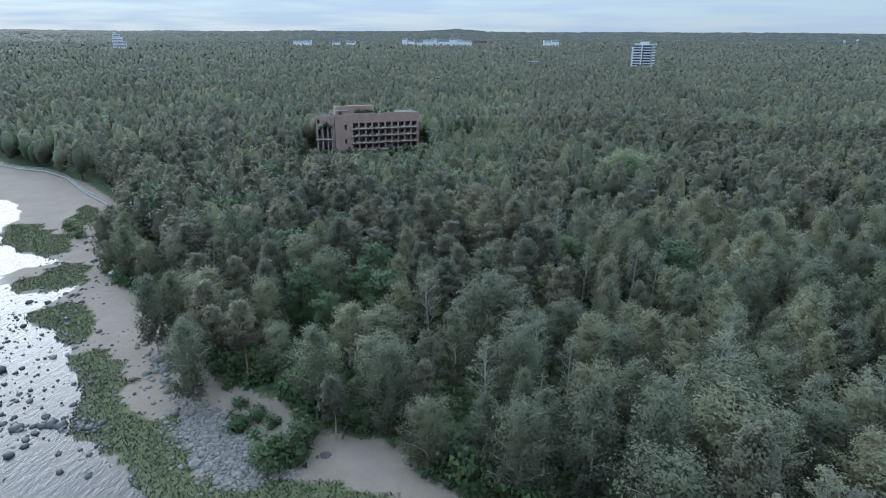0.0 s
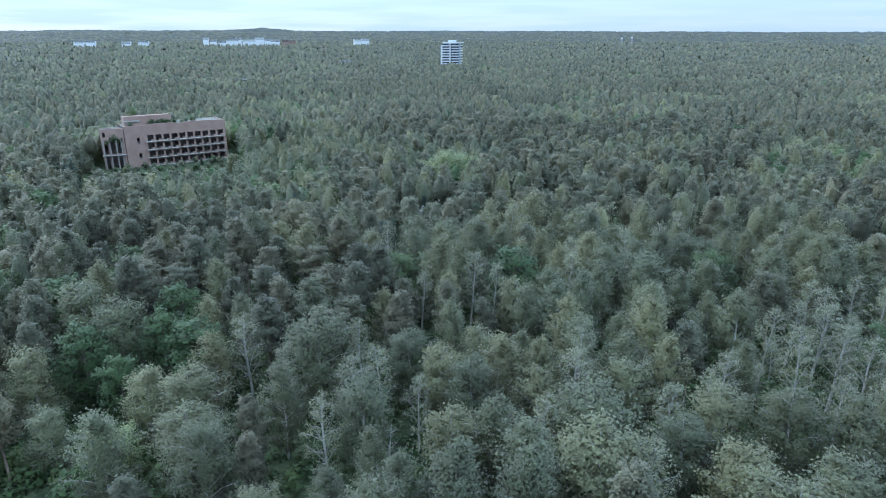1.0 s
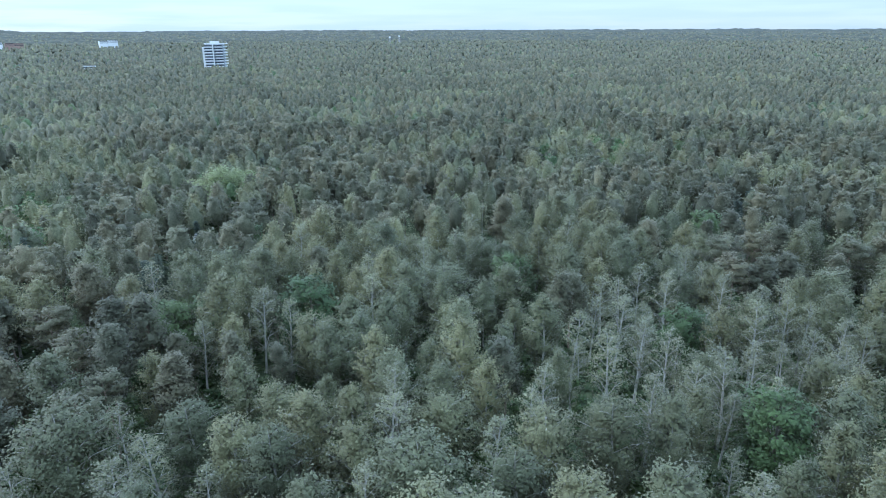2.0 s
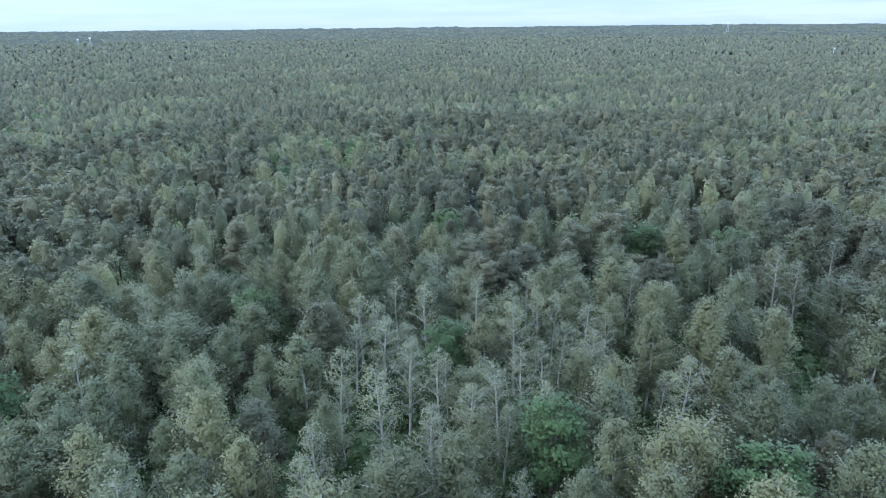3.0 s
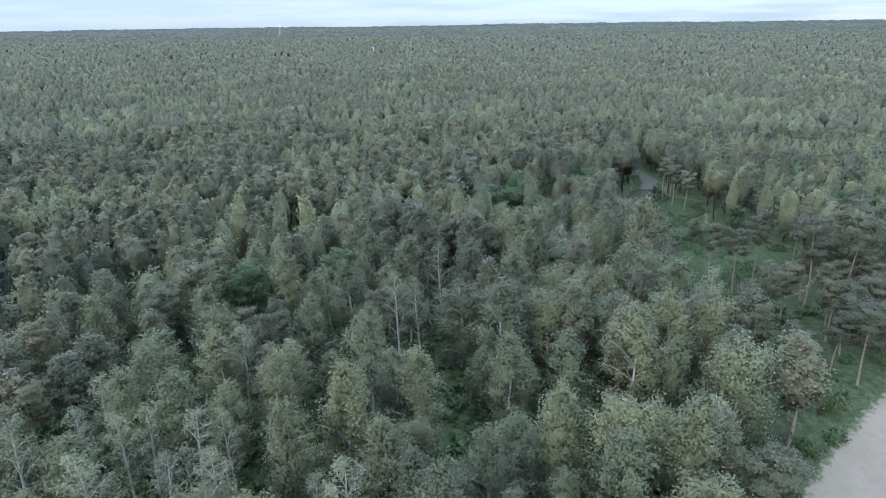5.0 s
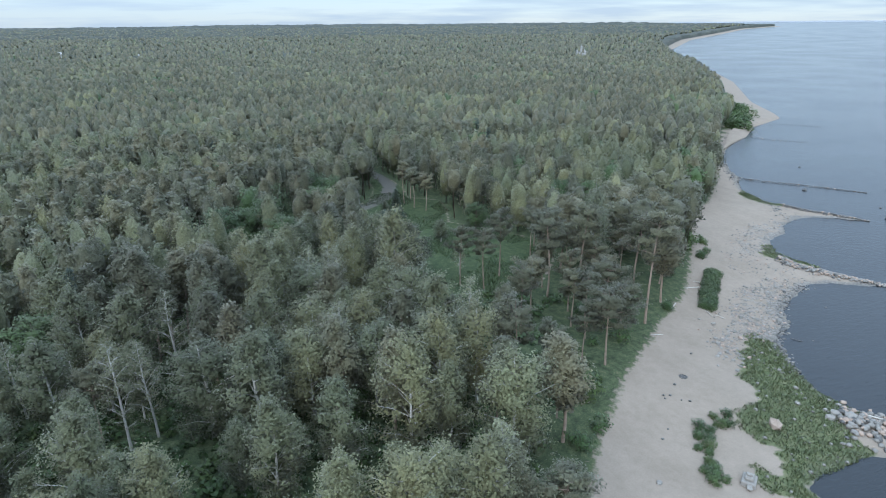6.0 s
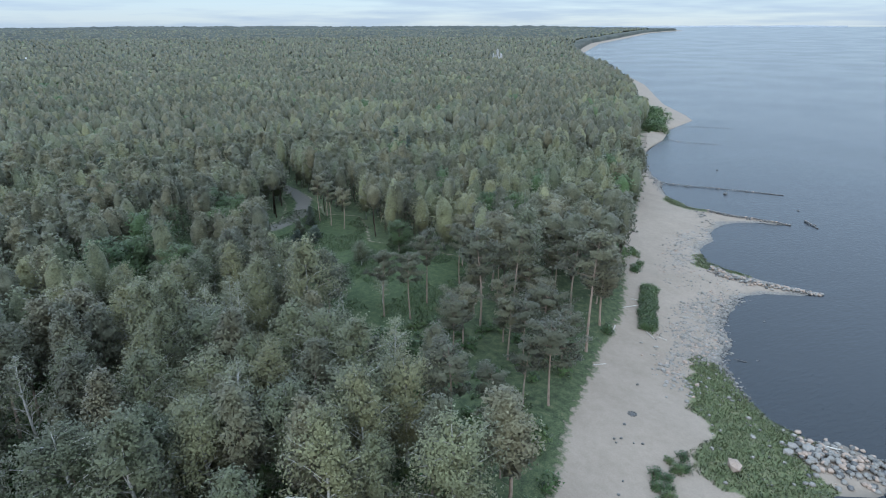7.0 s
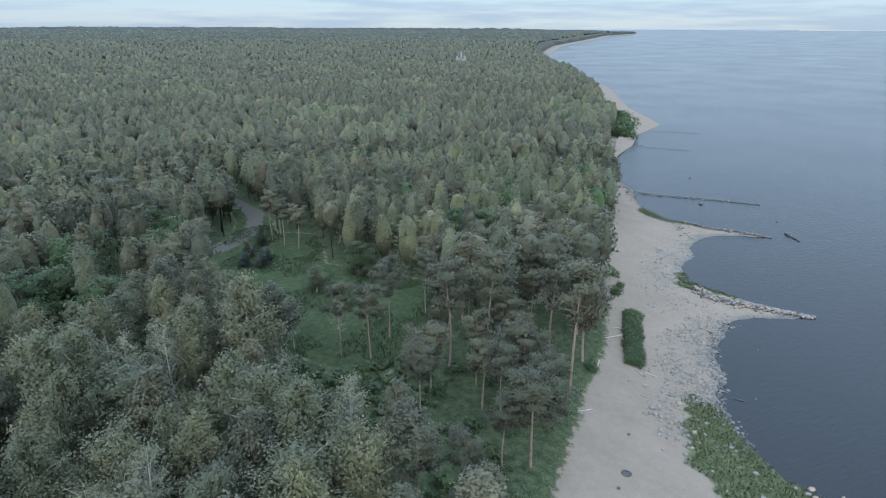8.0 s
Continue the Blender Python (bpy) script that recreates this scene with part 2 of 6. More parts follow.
def ground_material():
    """Sand, forest floor, meadow, shingle and track, blended by the zone masks of the sheet, with ragged borders."""
    mat, n, l, b = nodes_of("ground_cover")
    geo = n.new("ShaderNodeNewGeometry").outputs["Position"]
    big, mid, fine = noise_node(n, l, 0.12, 4, vec=geo), noise_node(n, l, 0.8, 5, vec=geo), noise_node(n, l, 4.2, 5, 0.62, vec=geo)

    def zone(name, noise, spread):
        a = n.new("ShaderNodeAttribute")
        a.attribute_name = name
        off = math_node(n, l, "SUBTRACT", noise.outputs["Fac"], 0.5)
        off = math_node(n, l, "MULTIPLY", off.outputs[0], spread)
        v = math_node(n, l, "ADD", a.outputs["Fac"], off.outputs[0])
        v = math_node(n, l, "SUBTRACT", v.outputs[0], 0.42)
        return math_node(n, l, "MULTIPLY", v.outputs[0], 6.0, True)

    sand = ramp_node(n, l, mix_node(n, l, 0.5, big.outputs["Fac"], mid.outputs["Fac"]).outputs["Color"], [(0.30, (0.198, 0.160, 0.124)), (0.5, (0.236, 0.193, 0.153)), (0.70, (0.272, 0.224, 0.180))])
    floor = ramp_node(n, l, mix_node(n, l, 0.5, mid.outputs["Fac"], fine.outputs["Fac"]).outputs["Color"], [(0.36, (0.020, 0.030, 0.016)), (0.48, (0.046, 0.062, 0.030)), (0.58, (0.078, 0.096, 0.046)), (0.70, (0.130, 0.120, 0.078))])
    mead = ramp_node(n, l, mix_node(n, l, 0.5, mid.outputs["Fac"], fine.outputs["Fac"]).outputs["Color"], [(0.36, (0.018, 0.030, 0.012)), (0.48, (0.036, 0.054, 0.022)), (0.58, (0.062, 0.080, 0.034)), (0.70, (0.100, 0.098, 0.054))])
    weed = ramp_node(n, l, mix_node(n, l, 0.5, mid.outputs["Fac"], fine.outputs["Fac"]).outputs["Color"], [(0.36, (0.055, 0.070, 0.035)), (0.5, (0.098, 0.115, 0.054)), (0.66, (0.160, 0.150, 0.088))])
    vor = n.new("ShaderNodeTexVoronoi")
    vor.inputs["Scale"].default_value = 3.2
    l.new(geo, vor.inputs["Vector"])
    run = n.new("ShaderNodeMapping")
    run.inputs["Rotation"].default_value, run.inputs["Scale"].default_value = (0, 0, radians(50)), (0.03, 0.22, 1.0)
    l.new(geo, run.inputs["Vector"])
    ruts = noise_node(n, l, 1.0, 3, vec=run.outputs["Vector"])
    sand = mix_node(n, l, 0.16, sand.outputs["Color"], ramp_node(n, l, ruts.outputs["Fac"], [(0.35, (0.170, 0.142, 0.116)), (0.65, (0.285, 0.245, 0.208))]).outputs["Color"])
    sand = mix_node(n, l, 0.14, sand.outputs["Color"], ramp_node(n, l, fine.outputs["Fac"], [(0.35, (0.128, 0.106, 0.086)), (0.65, (0.305, 0.265, 0.222))]).outputs["Color"])
    peb = ramp_node(n, l, vor.outputs["Color"], [(0.2, (0.125, 0.112, 0.098)), (0.5, (0.190, 0.172, 0.152)), (0.8, (0.265, 0.242, 0.218))])
    wet = n.new("ShaderNodeAttribute")
    wet.attribute_name = "wet"
    col = mix_node(n, l, zone("stone", mid, 1.0).outputs[0], sand.outputs["Color"], peb.outputs["Color"])
    col = mix_node(n, l, zone("weed", mid, 1.1).outputs[0], col.outputs["Color"], weed.outputs["Color"])
    col = mix_node(n, l, zone("meadow", mid, 0.9).outputs[0], col.outputs["Color"], mead.outputs["Color"])
    col = mix_node(n, l, zone("forest", mid, 0.8).outputs[0], col.outputs["Color"], floor.outputs["Color"])
    col = mix_node(n, l, zone("track", mid, 0.5).outputs[0], col.outputs["Color"], (0.105, 0.098, 0.086))
    damp = math_node(n, l, "MULTIPLY", wet.outputs["Fac"], 0.55)
    col = mix_node(n, l, damp.outputs[0], col.outputs["Color"], (0.06, 0.058, 0.05))
    l.new(col.outputs["Color"], b.inputs["Base Color"])
    ro = math_node(n, l, "MULTIPLY_ADD", wet.outputs["Fac"], -0.4)
    ro.inputs[2].default_value = 0.92
    l.new(ro.outputs[0], b.inputs["Roughness"])
    b.inputs["Specular IOR Level"].default_value = 0.25
    hh = mix_node(n, l, 0.4, mid.outputs["Fac"], fine.outputs["Fac"])
    bump_node(n, l, hh.outputs["Color"], 0.6, 0.12, b)
    return mat


def water_material():
    mat, n, l, b = nodes_of("sea_water")
    geo = n.new("ShaderNodeNewGeometry").outputs["Position"]
    mp = n.new("ShaderNodeMapping")
    mp.inputs["Rotation"].default_value, mp.inputs["Scale"].default_value = (0, 0, radians(35)), (1.0, 0.35, 1.0)
    l.new(geo, mp.inputs["Vector"])
    small, swell, wide = noise_node(n, l, 1.3, 4, 0.6, mp.outputs["Vector"], 0.4), noise_node(n, l, 0.22, 3, 0.5, mp.outputs["Vector"]), noise_node(n, l, 0.012, 3, 0.5, geo)
    body = ramp_node(n, l, wide.outputs["Fac"], [(0.35, (0.011, 0.014, 0.018)), (0.65, (0.017, 0.021, 0.026))])
    l.new(body.outputs["Color"], b.inputs["Base Color"])
    calm = ramp_node(n, l, wide.outputs["Fac"], [(0.4, (0.14, 0.14, 0.14)), (0.62, (0.20, 0.20, 0.20))])
    l.new(calm.outputs["Color"], b.inputs["Roughness"])
    b.inputs["IOR"].default_value = 1.333
    h = mix_node(n, l, 0.4, small.outputs["Fac"], swell.outputs["Fac"])
    bump_node(n, l, h.outputs["Color"], 0.7, 0.30, b)
    return mat


M_GROUND, M_WATER = ground_material(), water_material()


# ---- mesh tools ----
def mesh_of(name, verts, faces, mats, normals=None, smooth=False, attrs=None, slots=None):
    me = bpy.data.meshes.new(name)
    verts, faces = np.asarray(verts, np.float32), np.asarray(faces, np.int32)
    k = faces.shape[1]
    me.vertices.add(len(verts))
    me.vertices.foreach_set("co", verts.ravel())
    me.loops.add(faces.size)
    me.loops.foreach_set("vertex_index", faces.ravel())
    me.polygons.add(len(faces))
    me.polygons.foreach_set("loop_start", np.arange(0, faces.size, k, dtype=np.int32))
    if smooth:
        me.polygons.foreach_set("use_smooth", np.ones(len(faces), bool))
    for m in mats if isinstance(mats, (list, tuple)) else [mats]:
        me.materials.append(m)
    if slots is not None:
        me.polygons.foreach_set("material_index", np.asarray(slots, np.int32))
    for key, values in (attrs or {}).items():
        me.attributes.new(key, "FLOAT", "POINT").data.foreach_set("value", np.asarray(values, np.float32))
    me.update(calc_edges=True)
    if normals is not None:
        me.normals_split_custom_set_from_vertices(np.asarray(normals, np.float32))
    return me


def thing(name, label, category, group="", kind="", at=None):
    ob = tagged(new(name), label, category, group, kind)
    if at is not None:
        ob.matrix_basis = at
    return ob


def bm_mesh(name, bm, mat, smooth=False):
    me = bpy.data.meshes.new(name)
    if smooth:
        for f in bm.faces:
            f.smooth = True
    bm.to_mesh(me)
    bm.free()
    me.materials.append(mat)
    return me


def part(name, me, parent, label="", at=None):
    ob = new(name, me)
    ob.parent = parent
    if at is not None:
        ob.matrix_basis = at
    return tagged(ob, label)


def box_bm(bm, lo, hi, bevel=0.0):
    m = Matrix.Translation([(a + b) / 2 for a, b in zip(lo, hi)]) @ Matrix.Diagonal((*[b - a for a, b in zip(lo, hi)], 1))
    made = bmesh.ops.create_cube(bm, size=1, matrix=m)["verts"]
    if bevel:
        bmesh.ops.bevel(bm, geom=list({e for v in made for e in v.link_edges}), offset=bevel, segments=1, affect="EDGES")


def boxes(name, mat, items, bevel=0.0):
    bm = bmesh.new()
    for lo, hi in items:
        box_bm(bm, lo, hi, bevel)
    return bm_mesh(name, bm, mat)


def unit(v):
    return v / np.maximum(np.linalg.norm(v, axis=-1, keepdims=True), 1e-9)


# ---- plan ----
SHORE = [(-4900, 1700), (-1500, 760), (-600, 440), (-300, 290), (-200, 225), (-181, 209), (-168, 203), (-156, 187), (-155, 178), (-142, 161), (-131, 155), (-122, 152), (-117, 150), (-122, 145), (-124, 139), (-115, 127), (-108, 129), (-101, 133), (-101, 128), (-102, 117), (-96, 112), (-90, 110), (-83, 105), (-80, 101), (-79, 96), (-74, 92), (-70, 89), (-68, 83), (-63, 77), (-57, 74), (-53, 71), (-50, 70), (-49, 67), (-46, 65), (-36, 56), (-12, 40), (25, 12), (56, -18), (78, -30), (88.5, -37), (91.5, -36.7), (93, -40.3), (93.8, -44.6), (93.5, -48)]
SHORE += [(91, -52), (88, -57.5), (83, -64), (80, -68), (83, -69.5), (90, -65), (96, -61.8), (100, -60), (106, -59), (111, -60.5), (117.5, -63.7), (121.5, -67.4), (125.5, -74.5), (131.3, -81.5), (136, -89.5), (138.2, -98.5), (137, -105), (132, -112.5), (130.5, -116), (135, -116.3), (144.6, -113.2), (151.8, -112.2), (157.4, -114), (164.5, -121), (172, -136), (176.5, -147), (172, -156), (166, -162.3), (169, -163.8), (183, -158.2), (193, -155.5), (206, -158.5), (217, -168), (222, -174), (230, -181), (247, -194), (264, -212)]
SHORE += [(279, -235), (289, -258), (310, -288), (317, -307), (327, -333), (345, -350), (396, -390), (521, -515), (646, -620), (890, -817), (1098, -996), (1492, -1456), (2205, -2536), (2450, -3100), (3100, -2900), (4900, -2500)]
TREES_FROM = [(-4900, 1760), (-1500, 810), (-600, 490), (-300, 330), (-216, 258), (-194, 250), (-158, 227), (-121, 192), (-108, 164), (-98, 140), (-78, 123), (-68, 116), (-60, 104), (-46, 91), (-33, 86), (-29, 79), (-13, 77), (-9, 70), (4, 63), (34, 44), (70, 18), (101, -4), (113, -17), (124, -31), (132, -44), (137, -51), (146, -67), (171, -96)]
TREES_FROM += [(195, -114), (197, -129), (220, -159), (256, -198), (291, -240), (327, -288), (343, -308), (361, -318), (399, -360), (440, -403), (508, -462), (655, -600), (722, -645), (850, -750), (1030, -915), (1260, -1120), (1560, -1430), (2290, -2500), (2550, -3040), (3100, -2840), (4900, -2440)]
CLOSE = [(4900, 4900), (-4900, 4900)]
CLEARING = [(162, -24), (172, -19), (188, -13), (204, -12), (214, -16), (232, -15), (240, -19), (247, -30), (262, -37), (275, -39), (275, -43), (258, -42), (246, -38), (238, -47), (228, -44), (214, -38), (204, -46), (190, -53), (176, -49), (166, -39)]
TRACK = [(320, -40), (280, -43), (266, -42), (251, -35), (243, -26), (239, -16), (226, 4)]


def from_line(px, py, line):
    """The distance of points from a chain of straight pieces."""
    best = np.full(px.shape, 1e12)
    for (ax, ay), (bx, by) in zip(line[:-1], line[1:]):
        dx, dy = bx - ax, by - ay
        s = np.clip(((px - ax) * dx + (py - ay) * dy) / (dx * dx + dy * dy), 0, 1)
        best = np.minimum(best, (px - ax - s * dx) ** 2 + (py - ay - s * dy) ** 2)
    return np.sqrt(best)


def inside(px, py, ring):
    odd = np.zeros(px.shape, bool)
    for (ax, ay), (bx, by) in zip(ring, ring[1:] + ring[:1]):
        if ay != by:
            odd ^= ((ay > py) != (by > py)) & (px < (bx - ax) * (py - ay) / (by - ay) + ax)
    return odd


def signed(px, py, line, ring):
    return np.where(inside(px, py, ring), 1, -1) * from_line(px, py, line)


def step(a, b, v):
    s = np.clip((v - a) / (b - a), 0, 1)
    return s * s * (3 - 2 * s)


def rough(px, py, wave, seed=0.0):
    """A cheap smooth noise of about -1 to 1."""
    a, b = px / wave + seed, py / wave - seed * 0.7
    v = np.sin(a * 1.7 + 1.3 * np.sin(b * 1.1 + seed)) + np.sin(b * 1.9 + 1.1 * np.sin(a * 1.3 + 2.0 * seed))
    return (v + 0.6 * np.sin(a * 3.7 + b * 2.9 + seed * 3)) / 2.6


def far_rise(px, py):
    r = np.hypot(px - 60, py - 40)
    return 29 * step(1300, 4800, r)


def hills(px, py):
    """Low ridges on the land at the horizon, and one rounded hill beyond the town."""
    r = np.hypot(px - 60, py - 40)
    ridge = step(2600, 4400, r) * (3 + 5 * rough(px, py, 620, 1.7) + 3 * rough(px, py, 210, 4.1))
    return np.maximum(ridge, 0) + 20 * np.exp(-(((px + 290) / 150) ** 2 + ((py - 4500) / 260) ** 2))


def plan(px, py):
    """Distance inland from the water, distance inland of the edge of the woods, ground height."""
    sea, wood = signed(px, py, SHORE, SHORE + CLOSE), signed(px, py, TREES_FROM, TREES_FROM + CLOSE)
    sea = sea + (1.2 * rough(px, py, 5.0, 0.4) + step(-45, -60, px) * 1.6 * rough(px, py, 4.0, 2.4)) * step(40, 4, np.abs(sea))
    z = np.where(sea > 0, 0.02 + 1.5 * step(0, 30, sea) + 0.35 * step(0, 4, sea), -0.1 + 0.12 * np.maximum(sea, -14) - 14 * step(500, 1500, np.hypot(px, py)))
    z = z + 0.9 * step(-4, 5, wood) + 0.5 * step(5, 60, wood) + 0.12 * rough(px, py, 9.0, 2.0) * step(3, 12, sea)
    return sea, wood, z + far_rise(px, py) + np.where(wood > 40, hills(px, py), 0)


# ---- ground and water ----
def graded(lo, hi, pitch, far, grow=1.16):
    mid = np.arange(lo, hi + 0.1, pitch)
    out, d = [], pitch
    while sum(out) + hi < far:
        d *= grow
        out.append(d)
    up = hi + np.cumsum(out)
    out, d = [], pitch
    while lo - sum(out) > -far:
        d *= grow
        out.append(d)
    return np.concatenate([(lo - np.cumsum(out))[::-1], mid, up])


gx, gy = np.meshgrid(graded(-190, 260, 2.0, 4880), graded(-190, 260, 2.0, 4880), indexing="ij")
GX, GY = gx.ravel(), gy.ravel()
SEA, WOOD, GZ = plan(GX, GY)
nx, ny = gx.shape
ids = np.arange(nx * ny).reshape(nx, ny)
quads = np.stack([ids[:-1, :-1], ids[1:, :-1], ids[1:, 1:], ids[:-1, 1:]], -1).reshape(-1, 4)
clear = np.maximum(inside(GX, GY, CLEARING) * 1.0, step(5, 0, from_line(GX, GY, CLEARING + CLEARING[:1])))
WEED_BEDS = [
    [(-154, 175), (-152, 178), (-143, 179), (-124, 167), (-117, 155), (-124, 152), (-131, 154), (-142, 160)],
    [(-117, 126), (-116, 138), (-112, 147), (-102, 143), (-100, 137), (-102, 133), (-109, 129)],
    [(-103, 116), (-94, 126), (-81, 110), (-80, 103), (-84, 104), (-96, 111)],
    [(-81, 100), (-75, 104), (-69, 97), (-62, 92), (-59, 86), (-56, 82), (-50, 81), (-44, 75), (-38, 68), (-33, 67), (-29, 68), (-23, 69), (-16, 68), (-8, 60), (-41, 60), (-49, 65), (-51, 69), (-58, 73), (-64, 76), (-69, 82), (-71, 88)],
    [(-141, 193), (-140, 198), (-124, 188), (-124, 178), (-132, 177)]]
EAST_BEDS = [
    [(126, -66), (122, -56.3), (119.6, -52.8), (116.7, -51), (113.3, -49.7), (110.5, -46.5), (109.4, -43), (107, -38.5), (105, -39.5), (102.5, -38), (99.4, -37.7), (97.2, -36.2), (95, -34.7), (97.4, -31.5), (93.4, -30), (88, -36), (90, -40), (91.5, -46), (92, -50.5), (97, -51.5), (102.4, -53.6), (98.5, -59.5), (105.5, -60.5), (112, -62.5), (117.5, -65), (122, -67)],
    [(162, -111.5), (157.5, -106), (152.7, -108.4), (146.4, -111.2), (145.6, -113), (151.5, -112.7), (158, -114.5), (163, -117)],
    [(207, -154.5), (208, -161), (196, -157), (185, -156), (188, -151.5), (198, -151)]]
COBBLES = [[(139, -72), (134, -63), (128.5, -56.5), (122, -52.5), (118, -52), (121, -57), (125, -63), (121.5, -66.5), (125.5, -73.5), (131, -80.5), (136, -88.5), (138, -96), (141, -98), (146, -92), (143, -80)], [(162, -99), (173, -114), (180, -132), (177, -145), (172, -135), (165, -120), (158, -112), (156, -105)], [(102, -52), (102, -58), (96, -62), (84, -70), (80, -68), (88, -57), (94, -51)]]
west_weed, east_weed, cobbled = np.zeros(GX.shape), np.zeros(GX.shape), np.zeros(GX.shape)
for bed in WEED_BEDS:
    rim = signed(GX, GY, bed + bed[:1], bed) + 1.6 * rough(GX, GY, 5, 3.3) + 1.2 * rough(GX, GY, 2.6, 1.3)
    west_weed = np.maximum(west_weed, step(-1.5, 2.0, rim) * step(-1.5, 0.3, SEA))
for bed in EAST_BEDS:
    rim = signed(GX, GY, bed + bed[:1], bed) + 0.9 * rough(GX, GY, 5, 3.3) + 0.7 * rough(GX, GY, 2.6, 1.3)
    east_weed = np.maximum(east_weed, step(-1.2, 1.2, rim) * step(-0.6, 0.6, SEA))
for bed in COBBLES:
    cobbled = np.maximum(cobbled, 0.46 * step(-1.5, 2.5, signed(GX, GY, bed + bed[:1], bed) + 1.2 * rough(GX, GY, 4, 6.3)))
east_stone = np.maximum(cobbled, 0.8 * step(3.0, 1.0, SEA) * step(-3, 0, SEA) * step(112, 122, GX - 0.3 * GY) * step(420, 240, GX))
west_stone = step(6, 3, from_line(GX, GY, [(-48, 82), (-41, 77), (-35, 71), (-30, 68)]))
SHINGLE = np.clip(np.maximum(east_stone, west_stone), 0, 1)
WEED = np.clip(np.maximum(west_weed, east_weed), 0, 1)
ground_me = mesh_of("ground", np.stack([GX, GY, GZ], -1), quads, M_GROUND, smooth=True, attrs={
    "forest": np.clip(0.5 + WOOD / 6, 0, 1) * (1 - clear), "meadow": clear, "weed": WEED, "stone": SHINGLE,
    "track": step(4, 1.0, from_line(GX, GY, TRACK)), "wet": step(2.2, 0.0, SEA) * step(-30, -1, SEA) + step(-30, 0, SEA) * 0})
tagged(new("ground", ground_me), "pale sand beach running into mossy forest floor", "ground", kind="structure")


def water_sheet():
    """The open sea, one fan of rings; it lifts far out, where the curve of the horizon would be."""
    rings = np.concatenate([[0.0], np.geomspace(30, 4880, 46)])
    turn = np.linspace(0, 2 * np.pi, 97)[:-1]
    r, a = np.meshgrid(rings, turn, indexing="ij")
    x, y = 60 + r * np.cos(a), 20 + r * np.sin(a)
    v = np.stack([x, y, far_rise(x, y) + 12 * step(4000, 4880, r)], -1).reshape(-1, 3)
    k = np.arange(r.size).reshape(r.shape)
    q = np.stack([k[:-1], k[1:], np.roll(k, -1, 1)[1:], np.roll(k, -1, 1)[:-1]], -1).reshape(-1, 4)
    return mesh_of("water", v, q, M_WATER, smooth=True)


tagged(new("water", water_sheet()), "grey-blue rippled sea under a veiled sky", "water", kind="structure")


# ---- trees ----
def tube(points, radii, sides=5):
    """A tapered limb along points."""
    points, radii = np.asarray(points, float), np.asarray(radii, float)
    ahead = unit(np.gradient(points, axis=0))
    side = unit(np.cross(ahead, [0.31, 0.87, 0.12] if abs(ahead[0][2]) > 0.5 else [0, 0, 1]))
    up = np.cross(ahead, side)
    a = np.linspace(0, 2 * np.pi, sides + 1)[:-1]
    ring = np.cos(a)[None, :, None] * side[:, None] + np.sin(a)[None, :, None] * up[:, None]
    v = (points[:, None] + ring * radii[:, None, None]).reshape(-1, 3)
    k = np.arange(len(v)).reshape(len(points), sides)
    q = np.stack([k[:-1], k[1:], np.roll(k, -1, 1)[1:], np.roll(k, -1, 1)[:-1]], -1).reshape(-1, 4)
    return v, np.concatenate([q[:, [0, 1, 2]], q[:, [0, 2, 3]]])


def gather(pieces):
    vs, fs, n = [], [], 0
    for v, f in pieces:
        vs.append(v), fs.append(f + n)
        n += len(v)
    return np.concatenate(vs), np.concatenate(fs)


# Habit of each kind: share of the height where the crown begins, limbs, widest reach, twigs on a limb, climb of a limb,
# spread of a spray (flat, upright), size of a leaf tuft, slimness, tufts on a full crown, hang, trunk width share.
HABIT = {
    "pine": (0.40, 26, 2.7, 6, 0.35, (0.36, 0.34), 0.215, 1.35, 4300, 0.0, 0.0105),
    "tall_pine": (0.60, 15, 3.0, 8, 0.35, (0.36, 0.19), 0.215, 1.35, 3500, 0.0, 0.0100),
    "broad_pine": (0.56, 19, 4.3, 11, 0.40, (0.40, 0.18), 0.215, 1.35, 6000, 0.0, 0.0130),
    "birch": (0.22, 32, 3.0, 5, 0.85, (0.38, 0.52), 0.190, 1.15, 5600, 0.45, 0.0105),
    "aspen": (0.16, 38, 3.7, 6, 0.65, (0.44, 0.52), 0.205, 1.05, 7200, 0.10, 0.0140),
    "maple": (0.12, 34, 4.0, 6, 0.50, (0.42, 0.40), 0.300, 1.00, 5000, 0.0, 0.0170),
    "willow": (0.10, 38, 4.2, 6, 0.65, (0.48, 0.55), 0.230, 1.10, 7000, 0.25, 0.0190),
    "spruce": (0.08, 44, 2.2, 4, -0.15, (0.26, 0.16), 0.250, 1.50, 3000, 0.25, 0.0150),
    "bare": (0.26, 26, 2.2, 8, 0.90, (0.30, 0.32), 0.130, 1.80, 1900, 0.15, 0.0105),
    "snag": (0.30, 16, 1.5, 2, 0.30, (0.20, 0.20), 0.100, 1.50, 40, 0.0, 0.0130),
    "bush": (0.05, 9, 1.0, 3, 0.80, (0.30, 0.28), 0.240, 1.00, 560, 0.0, 0.0150),
}


def reach_at(kind, q):
    """Outline of a crown: the share of its widest reach at the share q of its height."""
    if kind == "pine":
        return min(1.0, 0.55 + 1.5 * q) * (1 - 0.80 * q ** 2.4)
    if kind in ("tall_pine", "broad_pine"):
        return math.sin(math.pi * (0.24 + 0.60 * q)) ** 0.8
    if kind == "spruce":
        return 1.0 - 0.93 * q
    if kind in ("birch", "bare", "snag"):
        return min(1.0, 0.5 + 1.6 * q) * max(0.0, 1 - q ** 2.6) ** 0.75 + 0.06
    return math.sin(math.pi * (0.20 + 0.70 * q)) ** 0.6


